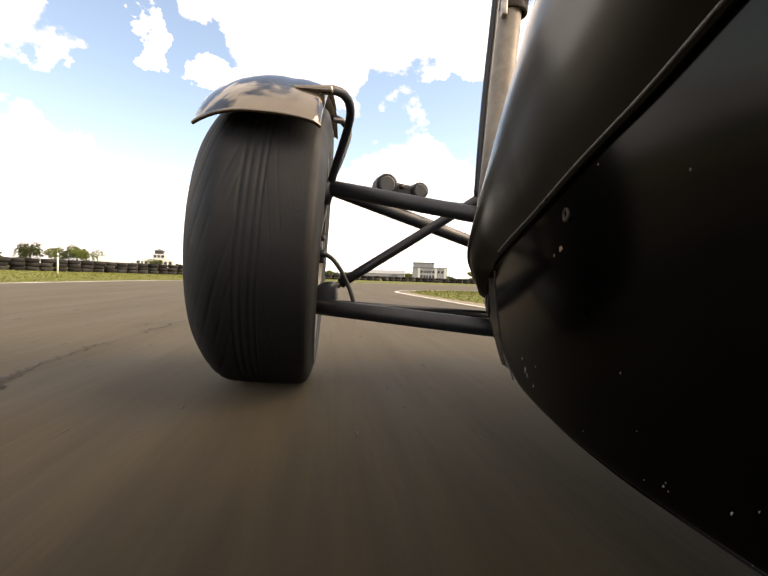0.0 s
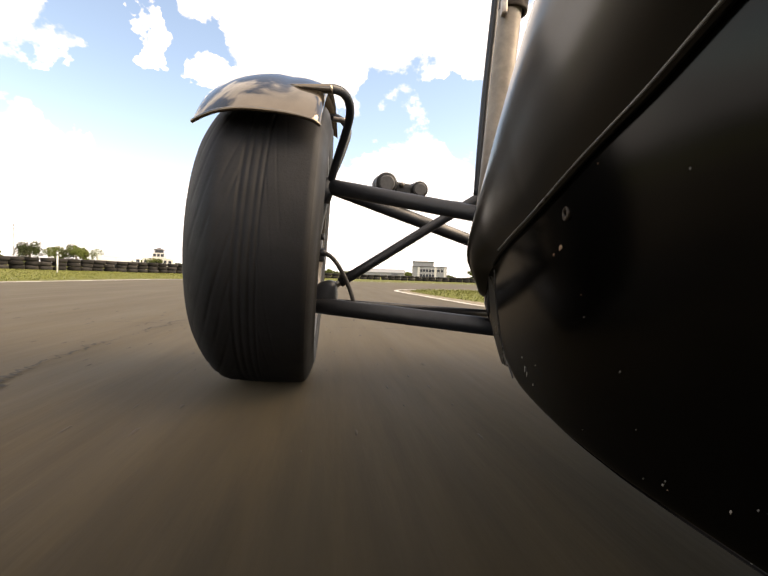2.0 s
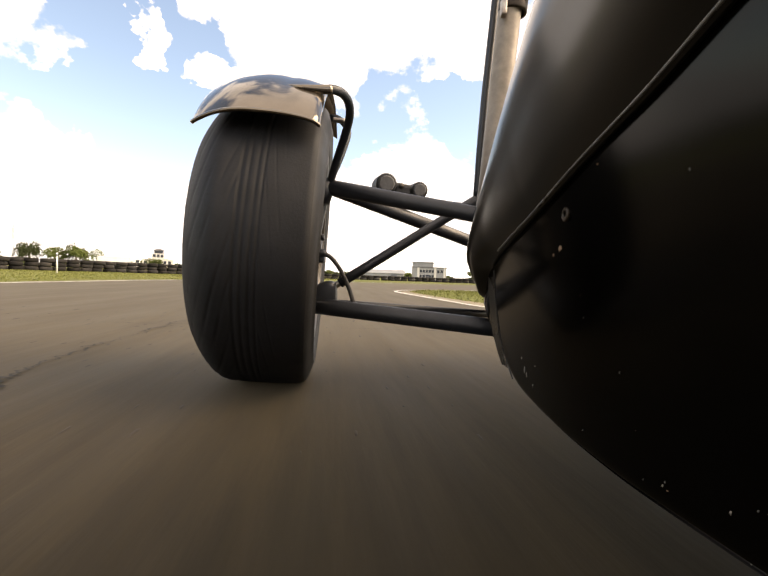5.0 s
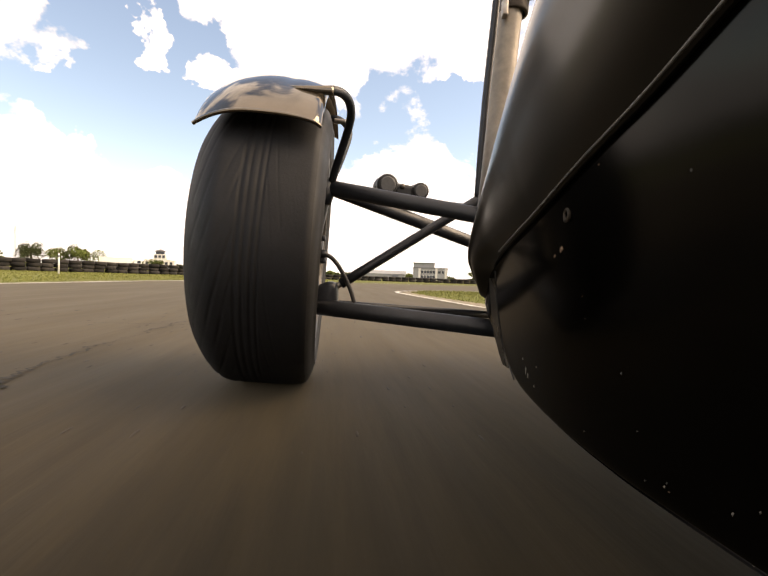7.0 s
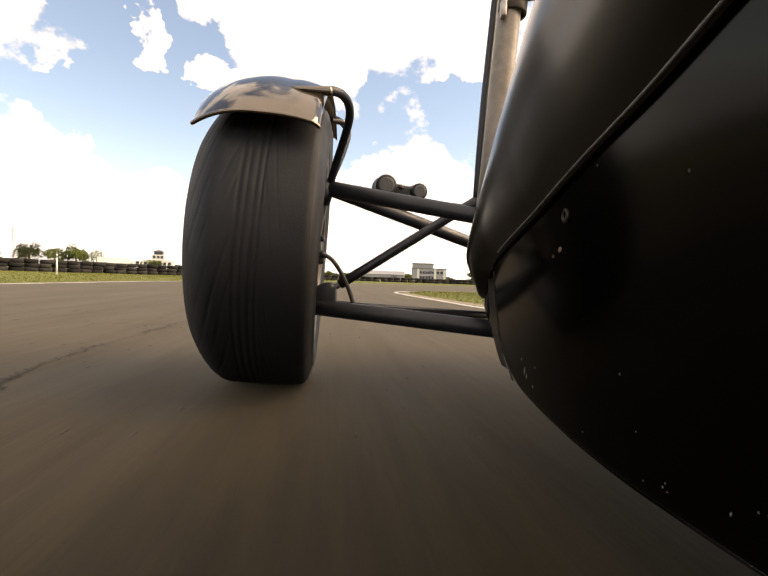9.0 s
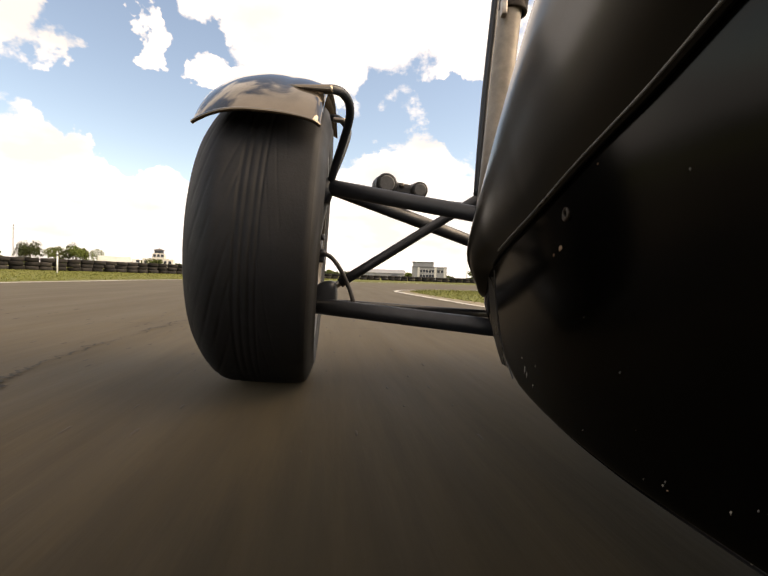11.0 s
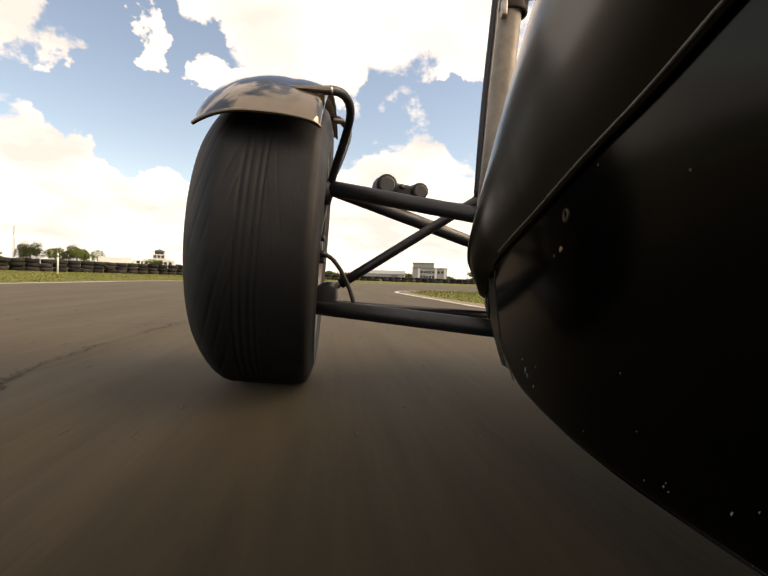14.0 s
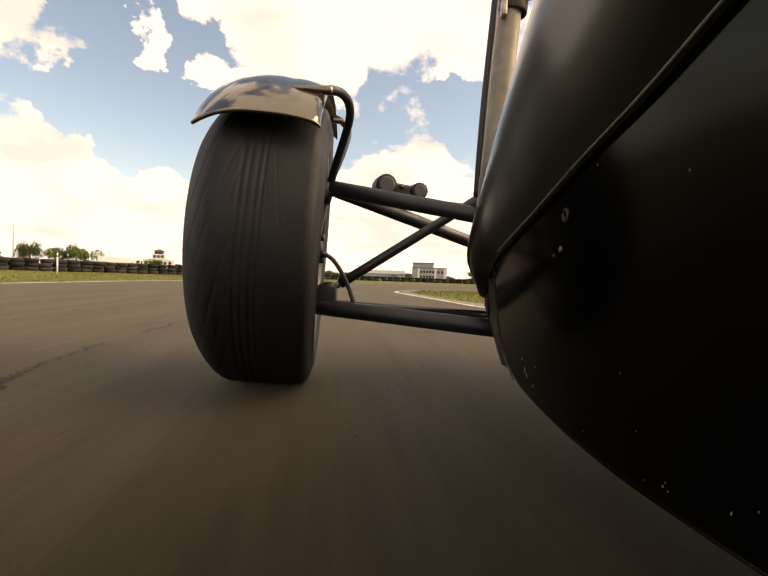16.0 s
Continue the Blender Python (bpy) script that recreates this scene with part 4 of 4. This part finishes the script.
def build_far_hedge():
    rng = np.random.default_rng(12)
    n = 26000
    ang = rng.uniform(radians(-58), radians(40), n)
    dist = 380 + 60 * np.sin(ang * 5) + rng.uniform(-14, 14, n)
    top = 3.2 + 1.6 * np.sin(ang * 23) + 1.3 * np.sin(ang * 61 + 1) + 0.8 * np.sin(ang * 140)
    z = rng.uniform(0, 1, n) * np.maximum(top, 1.2)
    p = np.stack([dist * np.sin(ang), dist * np.cos(ang), z], 1)
    a = rng.normal(0, 1, (n, 3))
    b = rng.normal(0, 1, (n, 3))
    v = np.stack([p - a * 0.8, p + b * 0.6, p + a * 0.8, p - b * 0.6], 1).reshape(-1, 3)
    me = bpy.data.meshes.new("hedge")
    me.from_pydata(v.tolist(), [], np.arange(4 * n).reshape(-1, 4).tolist())
    tagged(linked("hedge", me, M["leaf_dark"]), "distant hedgerow and woodland on the horizon", "hedge", kind="stuff")


build_far_hedge()


def wheel_mesh(r, w):
    return lathe_mesh("wheel", [(-w / 2, 0.0001), (-w / 2, r * 0.9), (-w / 2 + 0.03, r), (w / 2 - 0.03, r), (w / 2, r * 0.9), (w / 2, 0.0001)], 24, "y")


def build_lorry():
    """A box lorry parked across the view on the far access road; local x runs along it."""
    lorry = new("lorry")
    linked("box_body", box_mesh("box_body", (8.2, 2.5, 2.5), (-1.4, 0, 2.35), 0.06), M["white_paint"], lorry, "plain white box body")
    cab = linked("cab", box_mesh("cab", (2.1, 2.4, 2.5), (3.95, 0, 1.95), 0.18, 3), M["white_paint"], lorry, "white day cab")
    linked("windscreen", box_mesh("windscreen", (0.06, 2.1, 0.9), (5.0, 0, 2.45), 0.02), M["window"], cab)
    linked("side_window", box_mesh("side_window", (0.9, 0.06, 0.75), (4.3, -1.2, 2.5), 0.02), M["window"], cab)
    linked("bumper", box_mesh("bumper", (0.2, 2.4, 0.45), (4.98, 0, 0.75), 0.05), M["band"], cab)
    linked("chassis", box_mesh("chassis", (9.4, 0.9, 0.35), (-0.6, 0, 0.88), 0.03), M["band"], lorry)
    linked("side_guard", box_mesh("side_guard", (3.0, 0.08, 0.5), (-0.6, -1.15, 0.8), 0.02), M["band"], lorry)
    wm = wheel_mesh(0.5, 0.35)
    for x in (3.6, -3.4, -4.5):
        for s in (-1.02, 1.02):
            linked("wheel", wm, M["old_tyre"], lorry).matrix_basis = pose(x, s, 0.5)
    lorry.matrix_basis = pose(-75, 128, 0, 0, 0, 30)
    tagged(lorry, "white box lorry parked beyond the grass", "lorry")


build_lorry()


def windows_row(house, wall_y, x0, x1, count, z, w, h, name="window"):
    pane = box_mesh("pane", (w, 0.06, h), (0, 0, 0), 0.0)
    frame_me = box_mesh("window_frame", (w + 0.16, 0.08, h + 0.16), (0, 0, 0), 0.02)
    for k in range(count):
        x = x0 + (x1 - x0) * (k + 0.5) / count
        f = linked(name, frame_me, M["render_wall"], house)
        f.matrix_basis = pose(x, wall_y - 0.02, z)
        linked("pane", pane, M["window"], f).matrix_basis = pose(0, -0.035, 0)


def build_tower():
    t = new("control_tower")
    linked("wall", box_mesh("wall", (16, 9, 6.5), (0, 0, 3.25), 0.05), M["render_wall"], t, "white rendered walls")
    linked("upper_storey", box_mesh("upper_storey", (6.5, 6, 3.2), (0, 0, 8.1), 0.05), M["render_wall"], t)
    linked("lookout", box_mesh("lookout", (4.6, 4.6, 1.7), (0, 0, 10.5), 0.04), M["window"], t, "glazed lookout room")
    rows = [[Vector((sx * s, sy * s, z)) for sx, sy in ((-1, -1), (1, -1), (1, 1), (-1, 1))] for s, z in ((0.01, 11.35), (2.9, 11.35), (2.9, 11.55), (0.3, 12.7), (0.01, 12.7))]
    linked("roof", grid_mesh("roof", rows, close_v=True, smooth=False), M["roof"], t, "dark pyramid roof")
    linked("balcony", box_mesh("balcony", (10, 8, 0.25), (0, -0.6, 6.65), 0.03), M["render_wall"], t)
    for k in range(11):
        linked("rail_post", box_mesh("rail_post", (0.08, 0.08, 1.0), (-4.8 + 0.96 * k, -4.5, 7.25), 0.01), M["galvanised"], t)
    linked("rail", box_mesh("rail", (9.8, 0.09, 0.09), (0, -4.5, 7.75), 0.02), M["galvanised"], t)
    windows_row(t, -4.52, -7.5, 7.5, 6, 4.6, 1.5, 1.5)
    windows_row(t, -4.52, -7.5, 7.5, 6, 1.6, 1.5, 1.6)
    windows_row(t, -3.02, -3, 3, 3, 8.3, 1.5, 1.7)
    t.matrix_basis = pose(-131, 262, 0, 0, 0, 18)
    tagged(t, "white rendered control tower with glazed lookout", "building")


build_tower()


def build_office():
    o = new("office_building")
    linked("wall", box_mesh("wall", (20, 12, 7), (0, 0, 3.5), 0.05), M["cladding"], o, "grey clad walls")
    linked("roof", box_mesh("roof", (20.6, 12.6, 0.4), (0, 0, 7.2), 0.05), M["roof"], o, "flat dark roof")
    linked("upper_storey", box_mesh("upper_storey", (12, 10, 2.6), (-3.8, 0, 8.65), 0.05), M["cladding"], o)
    linked("upper_roof", box_mesh("upper_roof", (12.8, 11, 0.35), (-3.9, 0, 10.1), 0.05), M["roof"], o)
    for x in (-6.2, 3.6, 9.0):
        linked("pier", box_mesh("pier", (1.2, 0.4, 7.0), (x, -6.15, 3.5), 0.03), M["render_wall"], o, "white wall pier")
    windows_row(o, -6.02, -5.5, 3, 5, 4.9, 1.5, 1.6)
    windows_row(o, -6.02, -5.5, 3, 5, 2.0, 1.5, 1.8)
    windows_row(o, -6.02, 4.3, 8.4, 2, 4.9, 1.6, 1.6)
    o.matrix_basis = pose(27, 268, 0, 0, 0, -8)
    tagged(o, "grey two-storey office block with window bands", "building")
    s = new("shed")
    linked("wall", box_mesh("wall", (30, 14, 3.4), (0, 0, 1.7), 0.05), M["cladding"], s, "pale sheet metal walls")
    rows = [[Vector((sx, yy, z)) for yy, z in ((-7.4, 3.3), (0, 5.6), (7.4, 3.3), (0, 3.2))] for sx in (-15.4, 15.4)]
    cen = [sum(r, Vector()) / 4 for r in rows]
    rows = [[cen[0] + (p - cen[0]) * 0.01 for p in rows[0]]] + rows + [[cen[1] + (p - cen[1]) * 0.01 for p in rows[1]]]
    linked("roof", grid_mesh("roof", rows, close_v=True, smooth=False), M["galvanised"], s, "shallow pitched metal roof")
    linked("door", box_mesh("door", (4, 0.12, 2.8), (9, -7.03, 1.4), 0.02), M["band"], s)
    s.matrix_basis = pose(-2, 292, 0, 0, 0, -4)
    tagged(s, "long low metal shed with pitched roof", "building")


build_office()


def build_mast(x, y, h):
    m = new("lattice_mast")
    w = 0.35
    for sx, sy in ((-1, -1), (1, -1), (0, 1)):
        linked("leg", tube_mesh("leg", [Vector((sx * w, sy * w, 0)), Vector((sx * w * 0.6, sy * w * 0.6, h * 0.5)), Vector((sx * w * 0.3, sy * w * 0.3, h))], 0.05, 6), M["galvanised"], m)
    for k in range(14):
        z0, z1 = h * k / 14, h * (k + 1) / 14
        s0, s1 = w * (1 - 0.7 * k / 14), w * (1 - 0.7 * (k + 1) / 14)
        e = 1 if k % 2 else -1
        linked("brace", tube_mesh("brace", [Vector((-e * s0, -s0, z0)), Vector((0, -(s0 + s1) / 2, (z0 + z1) / 2)), Vector((e * s1, -s1, z1))], 0.03, 5), M["galvanised"], m)
    m.location = (x, y, 0)
    tagged(m, "slim grey lattice mast on the airfield", "mast", "masts")


build_mast(-136, 165, 15)
build_mast(55, 300, 14)


def build_marker():
    p = new("marker_post")
    linked("post", tube_mesh("post", [Vector((0, 0, 0)), Vector((0, 0, 0.5)), Vector((0, 0, 0.95))], 0.035, 12), M["white_paint"], p, "white plastic post")
    linked("band", tube_mesh("band", [Vector((0, 0, 0.78)), Vector((0, 0, 0.82)), Vector((0, 0, 0.88))], 0.037, 12), M["band"], p)
    p.location, p.scale = (-10.6, 14.6, 0), (0.7, 0.7, 0.7)
    tagged(p, "small white marker post before the tyre wall", "marker post")


build_marker()
